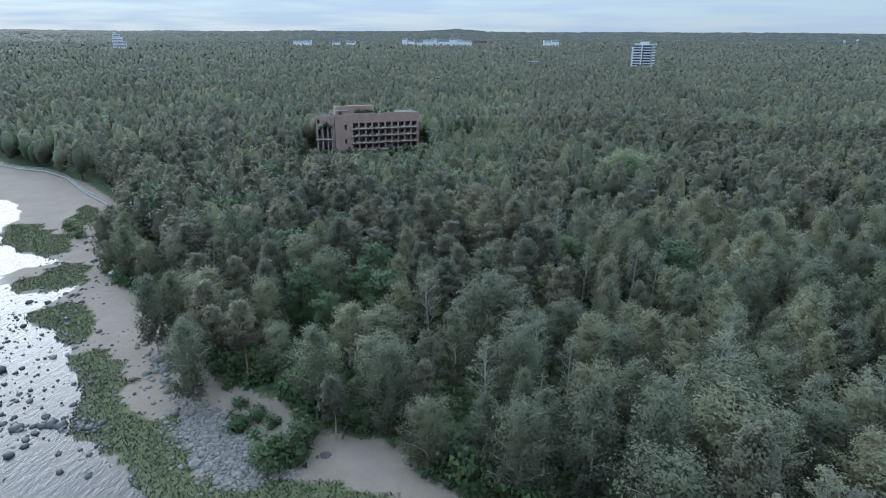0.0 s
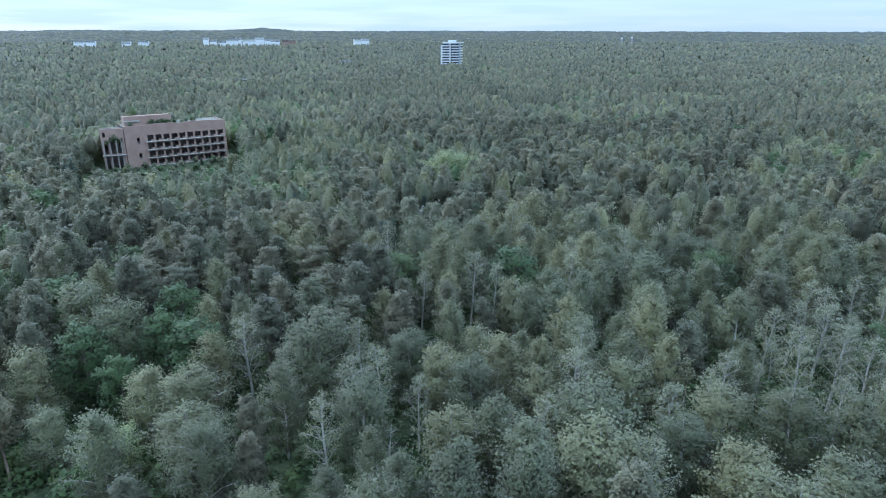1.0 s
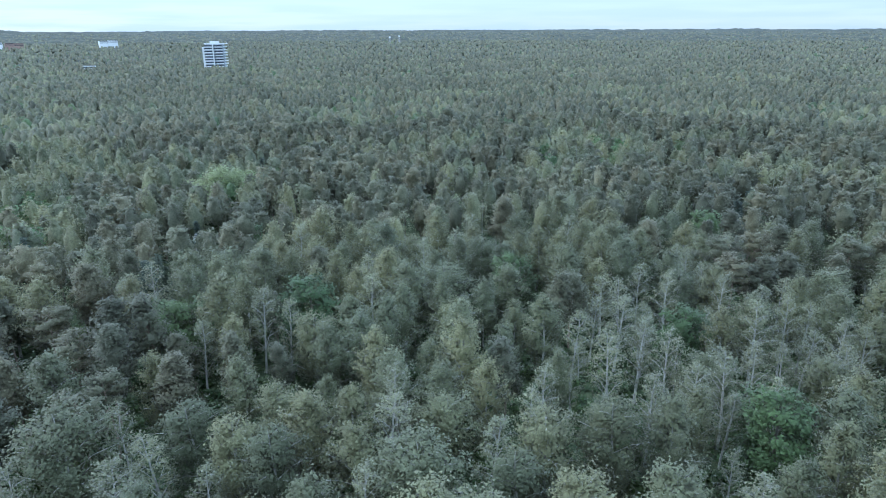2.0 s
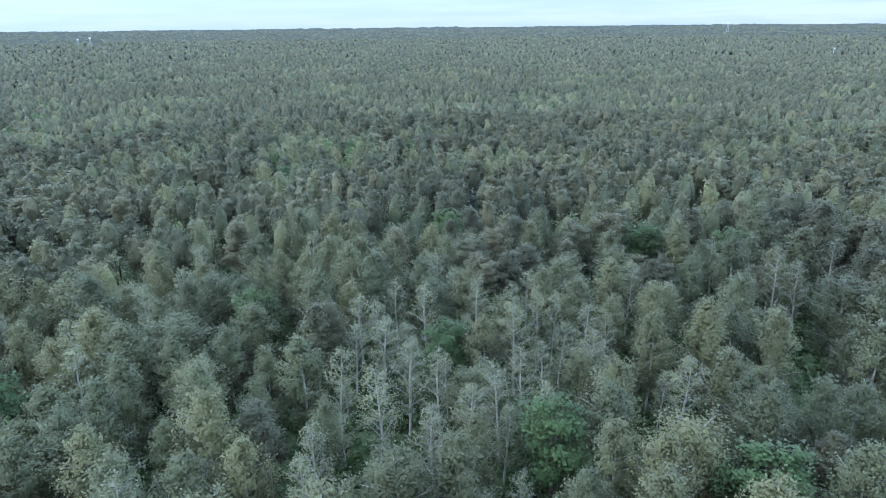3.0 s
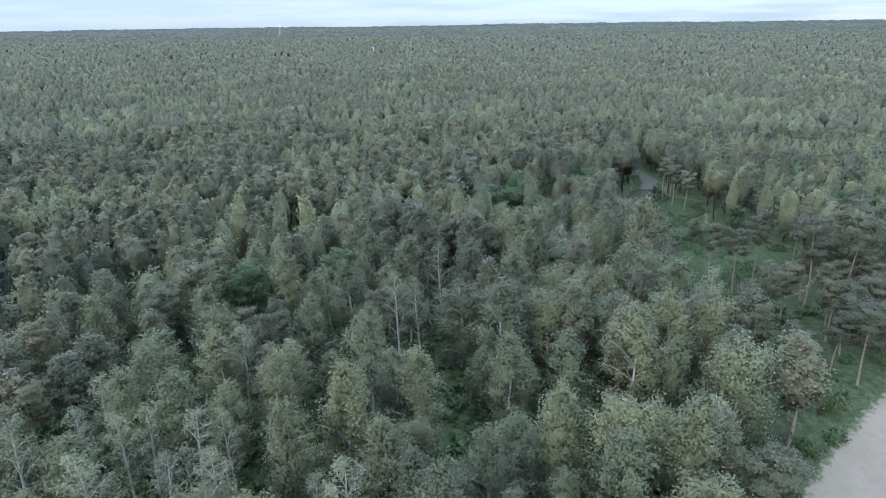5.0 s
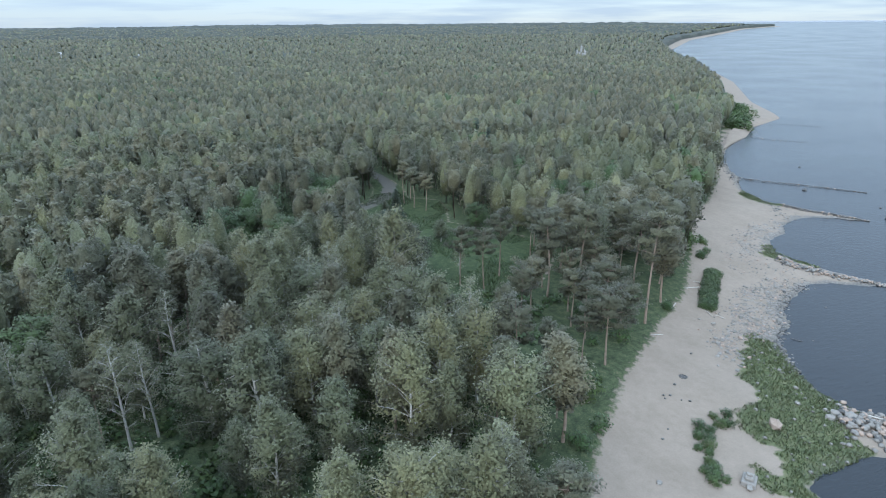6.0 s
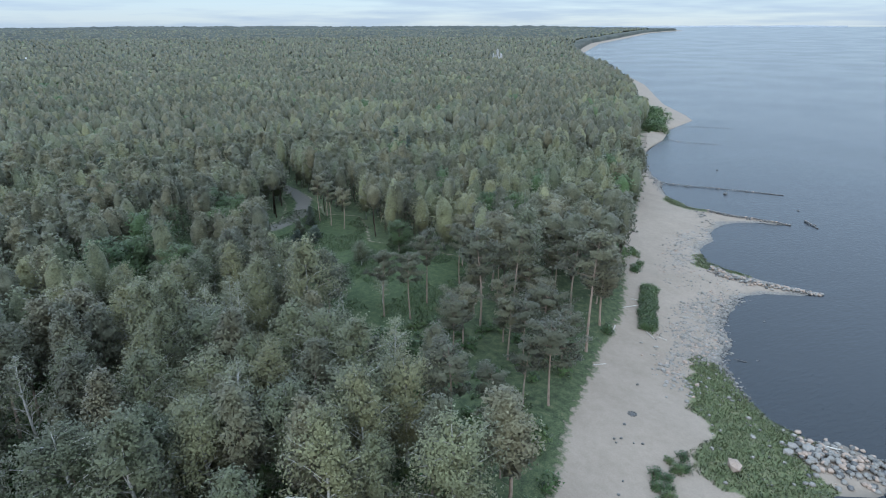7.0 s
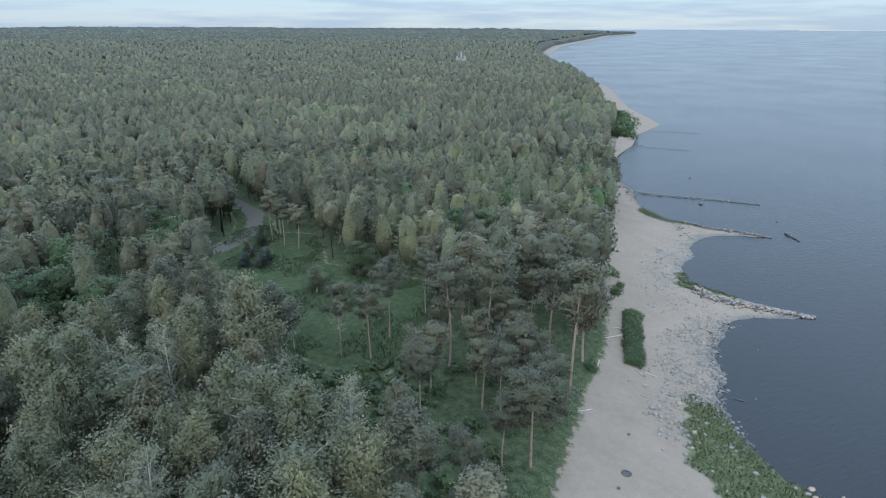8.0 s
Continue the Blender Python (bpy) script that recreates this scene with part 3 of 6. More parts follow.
def skeleton_of(rng, kind, h):
    """Trunk line, limbs, twigs and the ends of the twigs, of one tree standing at the origin."""
    low, many, wide, twigs, climb = HABIT[kind][:5]
    lean = rng.normal(0, 0.022 * h, 2)
    up = np.linspace(0, 1, 7)
    bend = rng.uniform(0, 6.28)
    line = np.stack([lean[0] * up ** 1.6 + 0.012 * h * np.sin(up * 5 + bend), lean[1] * up ** 1.6 + 0.010 * h * np.sin(up * 4 + bend * 2), h * 0.97 * up], -1)
    line -= line[0]
    trunk = lambda s: np.array([np.interp(s, up, line[:, k]) for k in range(3)])
    limbs, shoots, ends, homes = [], [], [], []
    lobes = rng.uniform(0, 6.28, 3)
    for k in range(many):
        q = ((k + rng.uniform(0.1, 0.9)) / many) ** (0.85 if kind != "spruce" else 1.2)
        a = k * 2.4 + rng.uniform(-0.45, 0.45)
        lump = 1 + 0.20 * math.sin(2 * a + lobes[0]) + 0.16 * math.sin(3 * a + lobes[1] + 5 * q)
        r = wide * reach_at(kind, q) * lump * rng.uniform(0.62, 1.08)
        s = low + (1 - low) * q
        base = trunk(max(0.5 * low, min(0.96, s - climb * r / h)))
        tip = trunk(min(1.0, s)) + np.array([r * math.cos(a), r * math.sin(a), rng.uniform(-0.3, 0.3)])
        mid = base * 0.5 + tip * 0.5 + np.array([0, 0, (0.10 if climb > 0.5 else -0.05) * r])
        limbs.append(([base, mid, tip], 0.012 * r + 0.026))
        for j in range(twigs):
            u = 0.30 + 0.70 * (j + rng.uniform(0.2, 1.0)) / twigs
            p = base + (mid - base) * 2 * u if u < 0.5 else mid + (tip - mid) * (2 * u - 1)
            side = (1 if j % 2 else -1) * rng.uniform(0.4, 1.3)
            d = np.array([math.cos(a + side), math.sin(a + side), rng.uniform(0.0, 0.55)])
            e = p + d * (0.22 * r + 0.28) * rng.uniform(0.6, 1.2) * (1.25 - 0.5 * u)
            shoots.append(([p, e], 0.018))
            ends.append(e)
        ends.append(tip)
        homes += [base * 0.35 + tip * 0.65 - np.array([0, 0, 0.35])] * (twigs + 1)
    ends += [trunk(1.0), trunk(0.98)]
    homes += [trunk(0.93)] * 2
    if "pine" in kind:
        for k in range(5):
            s, a = rng.uniform(low - 0.22, low), rng.uniform(0, 6.28)
            limbs.append(([trunk(s), trunk(s) + [0.55 * math.cos(a), 0.55 * math.sin(a), 0.0], trunk(s) + [1.1 * math.cos(a), 1.1 * math.sin(a), 0.15]], 0.028))
    return line, limbs, shoots, np.array(ends), np.array(homes)


def tufts(rng, kind, h, ends, homes, count, size):
    """Small three-cornered sprays round the ends of the twigs; their normals follow the crown as a whole."""
    low, wide, (flat, tall), slim, hang = HABIT[kind][0], HABIT[kind][2], HABIT[kind][5], HABIT[kind][7], HABIT[kind][9]
    pick = rng.integers(len(ends), size=count)
    off = np.clip(rng.normal(size=(count, 3)), -1.9, 1.9) * [flat, flat, tall]
    off[:, 2] -= hang * np.abs(rng.normal(size=count)) * 0.6
    pos = ends[pick] + off
    mid = np.array([0, 0, h * (0.62 * low + 0.38)])
    out = unit((pos - mid) / [wide, wide, h * (1 - low) * 0.5])
    face = unit(out * 0.7 + unit(rng.normal(size=(count, 3))) * 0.8 + [0, 0, 0.25])
    u = unit(np.cross(face, unit(rng.normal(size=(count, 3)))) + [0, 0, -hang])
    w = np.cross(face, u)
    s = size * rng.uniform(0.65, 1.35, (count, 1))
    v = np.stack([pos + u * s * 0.62 * slim, pos - u * s * 0.42 * slim + w * s * 0.5, pos - u * s * 0.36 * slim - w * s * 0.52], 1)
    n = unit(out * 0.62 + unit(pos - homes[pick] + 1e-6) * (0.42 if "pine" in kind else 0.26) + face * 0.12 + [0, 0, 0.10])
    return v.reshape(-1, 3), np.arange(count * 3).reshape(-1, 3), np.repeat(n, 3, 0)


CORE = {  # outline of a crown: height share and width share
    "pine": [(0.42, 0.40), (0.56, 0.85), (0.70, 1.0), (0.85, 0.78), (0.96, 0.30)],
    "tall_pine": [(0.58, 0.45), (0.68, 0.90), (0.79, 1.0), (0.90, 0.80), (0.97, 0.38)],
    "broad_pine": [(0.55, 0.45), (0.67, 0.95), (0.79, 1.0), (0.90, 0.78), (0.97, 0.40)],
    "birch": [(0.20, 0.45), (0.38, 0.90), (0.60, 1.0), (0.82, 0.74), (0.96, 0.28)],
    "bare": [(0.30, 0.45), (0.45, 0.90), (0.62, 1.0), (0.82, 0.70), (0.96, 0.25)],
    "maple": [(0.14, 0.55), (0.34, 0.95), (0.60, 1.0), (0.82, 0.78), (0.95, 0.38)],
    "aspen": [(0.16, 0.55), (0.36, 0.95), (0.60, 1.0), (0.82, 0.78), (0.95, 0.38)],
    "willow": [(0.12, 0.55), (0.34, 0.95), (0.60, 1.0), (0.82, 0.80), (0.95, 0.42)],
    "spruce": [(0.10, 1.0), (0.32, 0.82), (0.55, 0.58), (0.78, 0.32), (0.95, 0.10)],
}


def crown_core(rng, kind, h, cards, size, rings=5, sides=7, grow=1.0):
    """The dense lumpy middle of a crown, and sprays of leaf standing out all over it."""
    share, wide = np.array(CORE[kind]).T
    w = HABIT[kind][2] * grow
    v, f = [], []
    lobes = rng.uniform(0, 6.28, 4)
    lump = lambda q, s: 1 + 0.15 * np.sin(2 * q + lobes[0]) + 0.11 * np.sin(3 * q + lobes[1] + 5 * s) + 0.10 * np.sin(5 * q + lobes[2] + 17 * s) + 0.08 * np.sin(23 * s + lobes[3] + q)
    for k in range(rings):
        s = share[0] + (share[-1] - share[0]) * k / (rings - 1)
        for a in range(sides):
            q = 2 * np.pi * (a + 0.5 * k) / sides
            rr = 0.86 * w * np.interp(s, share, wide) * lump(q, s) * rng.uniform(0.84, 1.12)
            v.append((rr * math.cos(q), rr * math.sin(q), h * s + rng.uniform(-0.4, 0.4)))
    v.append((rng.uniform(-0.3, 0.3), rng.uniform(-0.3, 0.3), h * 0.985))
    for k in range(rings - 1):
        for a in range(sides):
            b, lo, hi = (a + 1) % sides, k * sides, (k + 1) * sides
            f += [(lo + a, lo + b, hi + a), (lo + b, hi + b, hi + a)] if k % 2 == 0 else [(lo + a, lo + b, hi + b), (lo + a, hi + b, hi + a)]
    f += [((rings - 1) * sides + a, (rings - 1) * sides + (a + 1) % sides, rings * sides) for a in range(sides)]
    v = np.array(v)
    mid = np.array([0, 0, h * (share[0] * 0.55 + 0.45 * share[-1])])
    nv = unit((v - mid) / [w, w, h * 0.35] + [0, 0, 0.06])
    if not cards:
        return v, np.array(f), nv
    s = share[0] + (0.985 - share[0]) * (1 - rng.uniform(size=cards) ** 1.3 * 0.98)
    q = rng.uniform(0, 2 * np.pi, cards)
    rr = w * np.interp(s, share, wide) * lump(q, s) * rng.uniform(0.76, 1.16, cards)
    pos = np.stack([rr * np.cos(q), rr * np.sin(q), h * s + rng.normal(0, 0.25, cards)], -1)
    out = unit((pos - mid) / [w, w, h * 0.35] + [0, 0, 0.06])
    face = unit(out * 0.7 + unit(rng.normal(size=(cards, 3))) * 0.7)
    u = unit(np.cross(face, unit(rng.normal(size=(cards, 3)))))
    t = np.cross(face, u)
    z = size * rng.uniform(0.6, 1.4, (cards, 1))
    lv = np.stack([pos + u * z * 0.65, pos - u * z * 0.4 + t * z * 0.5, pos - u * z * 0.4 - t * z * 0.5], 1).reshape(-1, 3)
    ln = np.repeat(unit(out * 0.8 + face * 0.2), 3, 0)
    return np.concatenate([v, lv]), np.concatenate([np.array(f), np.arange(3 * cards).reshape(-1, 3) + len(v)]), np.concatenate([nv, ln])


def tree_shape(seed, kind, h, leaves, near=True):
    """Verts, faces and normals of the crown, verts and faces of the wood."""
    rng = np.random.default_rng(seed)
    line, limbs, shoots, ends, homes = skeleton_of(rng, kind, h)
    size, full, width = HABIT[kind][6], HABIT[kind][8], HABIT[kind][10] * h
    crown = tufts(rng, kind, h, ends, homes, leaves or full, size * (max(1.0, (full / leaves) ** 0.5 * 0.74) if leaves else 1.0))
    if kind in CORE and kind != "bare" and not near:
        v, f, n = crown_core(rng, kind, h, 0, 0, 7, 8, 0.66)
        v = v * [1, 1, 0.97]
        crown = np.concatenate([crown[0], v]), np.concatenate([crown[1], f + len(crown[0])]), np.concatenate([crown[2], n])
    elif kind not in ("bare", "snag", "bush"):
        deep = homes[::3] * [0.85, 0.85, 1]
        v, f, n = tufts(rng, kind, h, deep, deep, (leaves or full) // 6, 0.34 if "_pine" in kind else 0.42)
        crown = np.concatenate([crown[0], v]), np.concatenate([crown[1], f + len(crown[0])]), np.concatenate([crown[2], n])
    if not near:
        return crown, tube(line[[0, 4, 6]], width * np.array([1.2, 0.75, 0.15]), 3)
    wood = [tube(line, width * np.array([1.25, 1.0, 0.88, 0.74, 0.56, 0.36, 0.10]), 6)]
    stem, joints, count = wood[0][0], [], len(wood[0][0])
    for p, r in limbs + (shoots if kind in ("bare", "snag", "birch") else shoots[::3]):
        v, f = tube(p, np.linspace(r, r * 0.35, len(p)), 3)
        wood.append((v, f))
        joints.append((count, count + 1, int(np.argmin(np.linalg.norm(stem - v[0], axis=1)))))
        count += len(v)
    v, f = gather(wood)
    return crown, (v, np.concatenate([f, np.array(joints[:len(limbs)])]))


def far_beach():
    """The beach beyond the third groyne, a pale ribbon between water and woods."""
    a, b = np.array(SHORE[SHORE.index((247, -194)):], float), np.array([p for p in TREES_FROM if p[0] > 215], float)

    def along(line, s):
        cum = np.r_[0, np.cumsum(np.linalg.norm(np.diff(line, axis=0), axis=1))]
        return np.stack([np.interp(s * cum[-1], cum, line[:, k]) for k in range(2)], -1)

    s = np.linspace(0, 1, 420) ** 2.2
    lo, hi = along(a, s), along(b, s)
    near_line = np.array([b[np.argmin(np.hypot(*(b - p).T))] for p in lo])
    rows = []
    for w, lift in ((-0.12, -0.6), (0.0, 0.15), (0.35, 1.3), (0.75, 1.9)):
        d = unit(hi - lo)
        width = np.clip(np.linalg.norm(hi - lo, axis=1), 14, 46)[:, None]
        q = lo + d * width * w
        rows.append(np.c_[q, far_rise(q[:, 0], q[:, 1]) - 0.5 + (lift + 0.5) * step(0, 0.02, s)])
    v = np.concatenate(rows)
    n = len(s)
    k = np.arange(n - 1)
    f = np.concatenate([np.stack([k + r * n, k + 1 + r * n, k + 1 + (r + 1) * n, k + (r + 1) * n], -1) for r in range(3)])
    rr, wood_rows = np.random.default_rng(5), []
    for w, lo_z, hi_z in ((0.70, 0.0, 0.5), (0.78, 8.0, 13.5), (1.1, 9.0, 14.5), (1.6, 8.0, 13.0), (2.6, 6.0, 11.0)):
        q = lo + unit(hi - lo) * width * (w + rr.uniform(-0.06, 0.06, (n, 1)))
        wood_rows.append(np.c_[q, far_rise(q[:, 0], q[:, 1]) + rr.uniform(lo_z, hi_z, n) * step(0.02, 0.09, s) - 2 * (s < 0.03)])
    wf = np.concatenate([np.stack([k + r * n, k + 1 + r * n, k + 1 + (r + 1) * n, k + (r + 1) * n], -1) for r in range(4)])
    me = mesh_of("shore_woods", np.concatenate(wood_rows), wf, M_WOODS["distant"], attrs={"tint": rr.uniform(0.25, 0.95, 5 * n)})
    tagged(new("shore_woods", me), "line of trees along the distant beach", "woods", kind="stuff")
    tagged(new("far_beach", mesh_of("far_beach", v, f, M_GROUND, smooth=True)), "pale sand beach along the distant bay", "beach", kind="structure")


far_beach()


SPECIES = {
    "pine": ("pine_tree", "tall Scots pine with a bare reddish trunk and dark crown", "pine"),
    "tall_pine": ("tall_pine", "Scots pine with a long bare trunk and a high flat crown", "pine"),
    "broad_pine": ("shore_pine", "broad old Scots pine with a spreading grey-green crown", "pine"),
    "birch": ("birch_tree", "slim birch with a pale trunk and light green crown", "birch"),
    "maple": ("broadleaf_tree", "round-crowned broadleaf tree in fresh green leaf", "tree"),
    "aspen": ("aspen_tree", "broad round-crowned aspen with grey-green leaves", "aspen"),
    "willow": ("willow_tree", "large pale green willow rising above the pines", "willow"),
    "spruce": ("spruce_tree", "narrow dark spruce with a pointed top", "spruce"),
    "snag": ("dead_tree", "dead pale tree with a bare broken trunk", "dead tree"),
    "bare": ("half_dead_birch", "half-dead birch with pale bare twigs", "birch"),
}
LOOK = {"willow": "willow", "pine": "pine", "tall_pine": "pine", "broad_pine": "pine", "birch": "birch", "maple": "maple", "aspen": "birch", "spruce": "spruce", "bare": "bare", "snag": "bare", "bush": "bush"}
HEIGHT = {"willow": 14.0, "pine": 15.5, "tall_pine": 16.5, "broad_pine": 14.5, "birch": 15.5, "maple": 13.5, "aspen": 14.0, "spruce": 14.5, "bare": 14.5, "snag": 13.0, "bush": 1.8}

models = {}
for kind in SPECIES:
    for k in range(4 if kind in ("pine", "birch") else 3):
        (cv, cf, cn), (wv, wf) = tree_shape(100 * len(models) + 7, kind, HEIGHT[kind], 0)
        models.setdefault(kind, []).append((
            mesh_of(kind + "_crown", cv, cf, M_LEAF[LOOK[kind]], cn, True), mesh_of(kind + "_trunk", wv, wf, M_BARK[LOOK[kind]], smooth=True)))

first = {}


def plant(kind, x, y, z, turn, size, tall=1.0, variant=0):
    """One countable tree: a root with its trunk and crown."""
    name, label, cat = SPECIES[kind]
    at = pose(x, y, z - 0.15, 0, 0, turn)
    key = (kind, variant)
    if key not in first:
        root = thing(name, label, cat, cat + " trees by the shore", at=at)
        crown, trunk = models[kind][variant]
        part("trunk", trunk, root), part("crown", crown, root)
        first[key] = root
    else:
        root = copy_thing(first[key], at)
    root.scale = (size, size, size * tall)
    return root


# Trees that stand out, with the height of the top: x, y, top.
MARKED = {
    "pine": [(-10, 86, 16), (1, 129, 14), (32, 129, 16), (28, 112, 15), (146, 36, 16), (128, 68, 18), (122, 65, 16), (139, 17, 18), (141, 69, 15), (148, 100, 16), (142, -6, 15), (128.7, 17.9, 22), (122.8, 12.6, 21.5), (153.6, 0, 20.5), (136, 6.4, 21), (142, 30.8, 21), (133.7, -11.4, 19.5), (160.7, -38.2, 18.5), (118.1, -1.5, 19.5), (90.6, 33.9, 15), (-22.3, 77, 13), (-9.5, 81, 13.5)],
    "tall_pine": [(170, -22, 18), (166, -26, 18), (171, -33, 20), (176, -45, 18), (185, -52, 17), (240, -37, 18), (234, -38, 17), (244, -41, 18), (229, -40, 16), (118, -12, 17), (137, -32, 17), (148, -36, 17), (144, -22, 18), (163, -46, 17), (141, 50.6, 16.5), (135.7, 72.8, 15.8), (135.5, 67, 15), (125.9, -16, 15.2), (129.3, -25.4, 14.5)],
    "broad_pine": [(134, -38, 15), (146, -44, 15), (155, -48, 15), (151, -64, 13), (160, -60, 15), (150, -28, 16), (127.4, -29, 18), (141, -39.9, 16.5), (142.3, -32.6, 15.5), (154.7, -69.9, 14.5)],
    "birch": [(65, 103, 17), (59, 76, 15), (61, 87, 16), (95, 135, 16), (113, 152, 18), (98, 120, 17), (95, 27, 14), (123, 27, 12), (112, 17, 12), (145, 45, 17), (31, 101, 14), (117, 54, 11), (196, -8, 17), (199, -31, 10), (205, -9, 15), (190, -9, 14), (151.5, 24.7, 21.5), (116.6, 7, 18.5), (147, 12, 18.5), (120.7, 34, 15.5), (123.5, 56.4, 14), (101.9, 38.3, 10), (-5.8, 90, 18), (-0.5, 72.4, 14.5), (4.6, 77, 15.5), (47, 100, 16), (59, 97.5, 16.5)],
    "maple": [(217, 12, 17), (213, 18, 16), (202, 11, 16), (208, 24, 18), (238, 8, 16), (237, -12, 16), (247, -8, 16), (230, -5, 15), (203, -44, 12), (205, -75, 15), (200, -81, 15), (189, -71, 14), (172, -72, 15), (40, 175, 15), (-20, 110, 16), (-30, 104, 14)],
    "willow": [(44, 221, 21), (51, 224, 18), (38, 224, 17), (-26, 290, 14), (-18, 281, 13), (24, 228, 14), (96, 176, 15), (-27.8, 89.5, 11.5)],
    "aspen": [(-12, 290, 14), (-33, 278, 12), (-4, 283, 13), (-18, 298, 13), (-33, 319, 14), (-31, 309, 12), (-95, 299, 13), (-97, 307, 14), (-92, 292, 10), (184, -90, 14), (198, -87, 15), (-8, 71, 14), (-84, 135, 13), (-79, 129, 14), (-93, 139, 11), (108, 12, 13), (140, 22, 16), (155, 8, 14), (-48, 104, 14), (129, 3.3, 19.5), (106, 43.6, 13.5), (89.4, 14, 17), (-36, 92.8, 13), (-17, 86, 15.5), (28.9, 67, 19.5)],
    "spruce": [(222, -27, 8), (226, -30, 7), (231, -27, 8), (237, -33, 10), (225, -24, 7), (112, 177, 16), (128, 196, 17), (65, 104, 15), (30, 187, 15)],
    "bare": [(86, 94, 15), (81, 89, 16), (81, 82, 15), (73, 95, 11), (85, 93, 16), (96, 55, 14), (65, 61, 14), (64, 87, 12), (149, -13, 12), (170, 12, 13), (177, 8, 13), (177, -16, 14), (176, -25, 12), (183, -18, 12), (136.9, -6.2, 21), (164, 8, 20), (110.4, 25.1, 13), (107.2, 28.6, 11.5), (103.9, 60.3, 15), (70.5, 77.5, 12)],
    "snag": [(7.2, 79.5, 14.5)],
}

rng = np.random.default_rng(11)


def stand(lo, hi, pitch):
    """Jittered places in the woods between two distances from the middle of the plan."""
    n = int(2 * hi / pitch) + 1
    i, j = np.meshgrid(np.arange(n), np.arange(int(n * 1.16)), indexing="ij")
    x = (i + 0.5 * (j % 2)) * pitch - hi + rng.uniform(-0.36, 0.36, i.shape) * pitch
    y = j * pitch * 0.866 - hi + rng.uniform(-0.36, 0.36, i.shape) * pitch
    x, y = x.ravel(), y.ravel()
    keep = (np.hypot(x, y) < hi) & (np.hypot(x, y) >= lo)
    x, y = x[keep] + 60, y[keep] + 50
    sea, wood, z = plan(x, y)
    keep = (wood > 0.5) & (sea > 2)
    return x[keep], y[keep], z[keep], wood[keep]


def open_ground(x, y):
    bare = inside(x, y, CLEARING) | (from_line(x, y, CLEARING + CLEARING[:1]) < 2.5) | (from_line(x, y, TRACK) < 4.0) | inside(x, y, HOUSE_PLOT)
    for cx, cy, r in GAPS:
        bare |= np.hypot(x - cx, y - cy) < r + 1.5
    return bare


OLD_STAND = [(112, -8), (124, -28), (140, -52), (152, -60), (156, -46), (148, -24), (136, -10), (122, -2)]
YOUNG = [(-91, 291), (-74, 222), (-24, 226), (-31, 306), (-38, 313), (-78, 296)]
HOUSE_PLOT = [(-90, 294), (-78, 296), (-37, 314), (-43, 332), (-86, 316)]
GAPS = [(120, 38, 6), (111, 36, 5), (128, 42, 6), (136, 55, 5), (103, 37, 4), (138, -22, 6), (148, -18, 6), (156, -20, 6), (76, 110, 4), (126, -22, 4), (134, -36, 4), (143, -36, 4), (150, -48, 4), (118, -20, 3), (135, -18, 4), (158, -17, 10), (148, -11, 8), (166, -30, 8), (178, -41, 8), (198, 16, 6), (30, 180, 6), (128, 205, 6)]


BELT = [(-36, 84), (5, 95), (14, 110), (20, 152), (55, 160), (85, 154), (106, 168), (128, 142), (146, 108), (146, 70), (134, 8), (106, -2), (38, 58), (0, 60), (-36, 84)]


def kinds_at(x, y):
    """What grows where: shore pines, a birch belt behind, pine plantation inland, mixed patches."""
    u = rng.uniform(size=x.shape)
    belt = np.maximum(inside(x, y, BELT) * 1.0, step(9, 0, from_line(x, y, BELT)) * 0.6)
    old = step(26, 12, from_line(x, y, [(105, -2), (136, -46), (185, -105)]))
    patch = rough(x, y, 52, 5.0) * 0.55 + rough(x, y, 19, 9.0) * 0.45
    west = step(0, -40, x)
    shore = np.maximum(step(40, 20, from_line(x, y, [(-60, 115), (-30, 95), (0, 78), (40, 55)])), step(40, 22, np.hypot(x - 135, y - 5)))
    leafy = np.clip(0.06 + 0.20 * shore + 0.78 * belt + 0.72 * step(0.0, 0.22, patch) + 0.7 * step(75, 45, np.hypot(x + 22, y - 285)) - 0.35 * old + 0.10 * west + 0.16 * step(140, 175, x) * step(60, 20, y) * step(330, 250, x), 0, 1)
    grey = step(26, 12, np.hypot((x - 82) * 0.8, y - 82))
    out = np.where(u < leafy, "birch", "pine").astype("<U10")
    v = rng.uniform(size=x.shape)
    out[(out == "birch") & (v < 0.10 + 0.42 * grey)] = "bare"
    out[(out == "birch") & (v > 0.94 - 0.12 * west)] = "maple"
    out[(out == "birch") & (v > 0.80 - 0.48 * shore)] = "aspen"
    out[(out == "pine") & (v < 0.035)] = "spruce"
    out[(out == "pine") & (v > 1 - 0.7 * old)] = "broad_pine"
    out[(out == "pine") & (v > 0.72) & (old > 0.02)] = "tall_pine"
    out[(out == "pine") & (v > 0.88)] = "tall_pine"
    return out


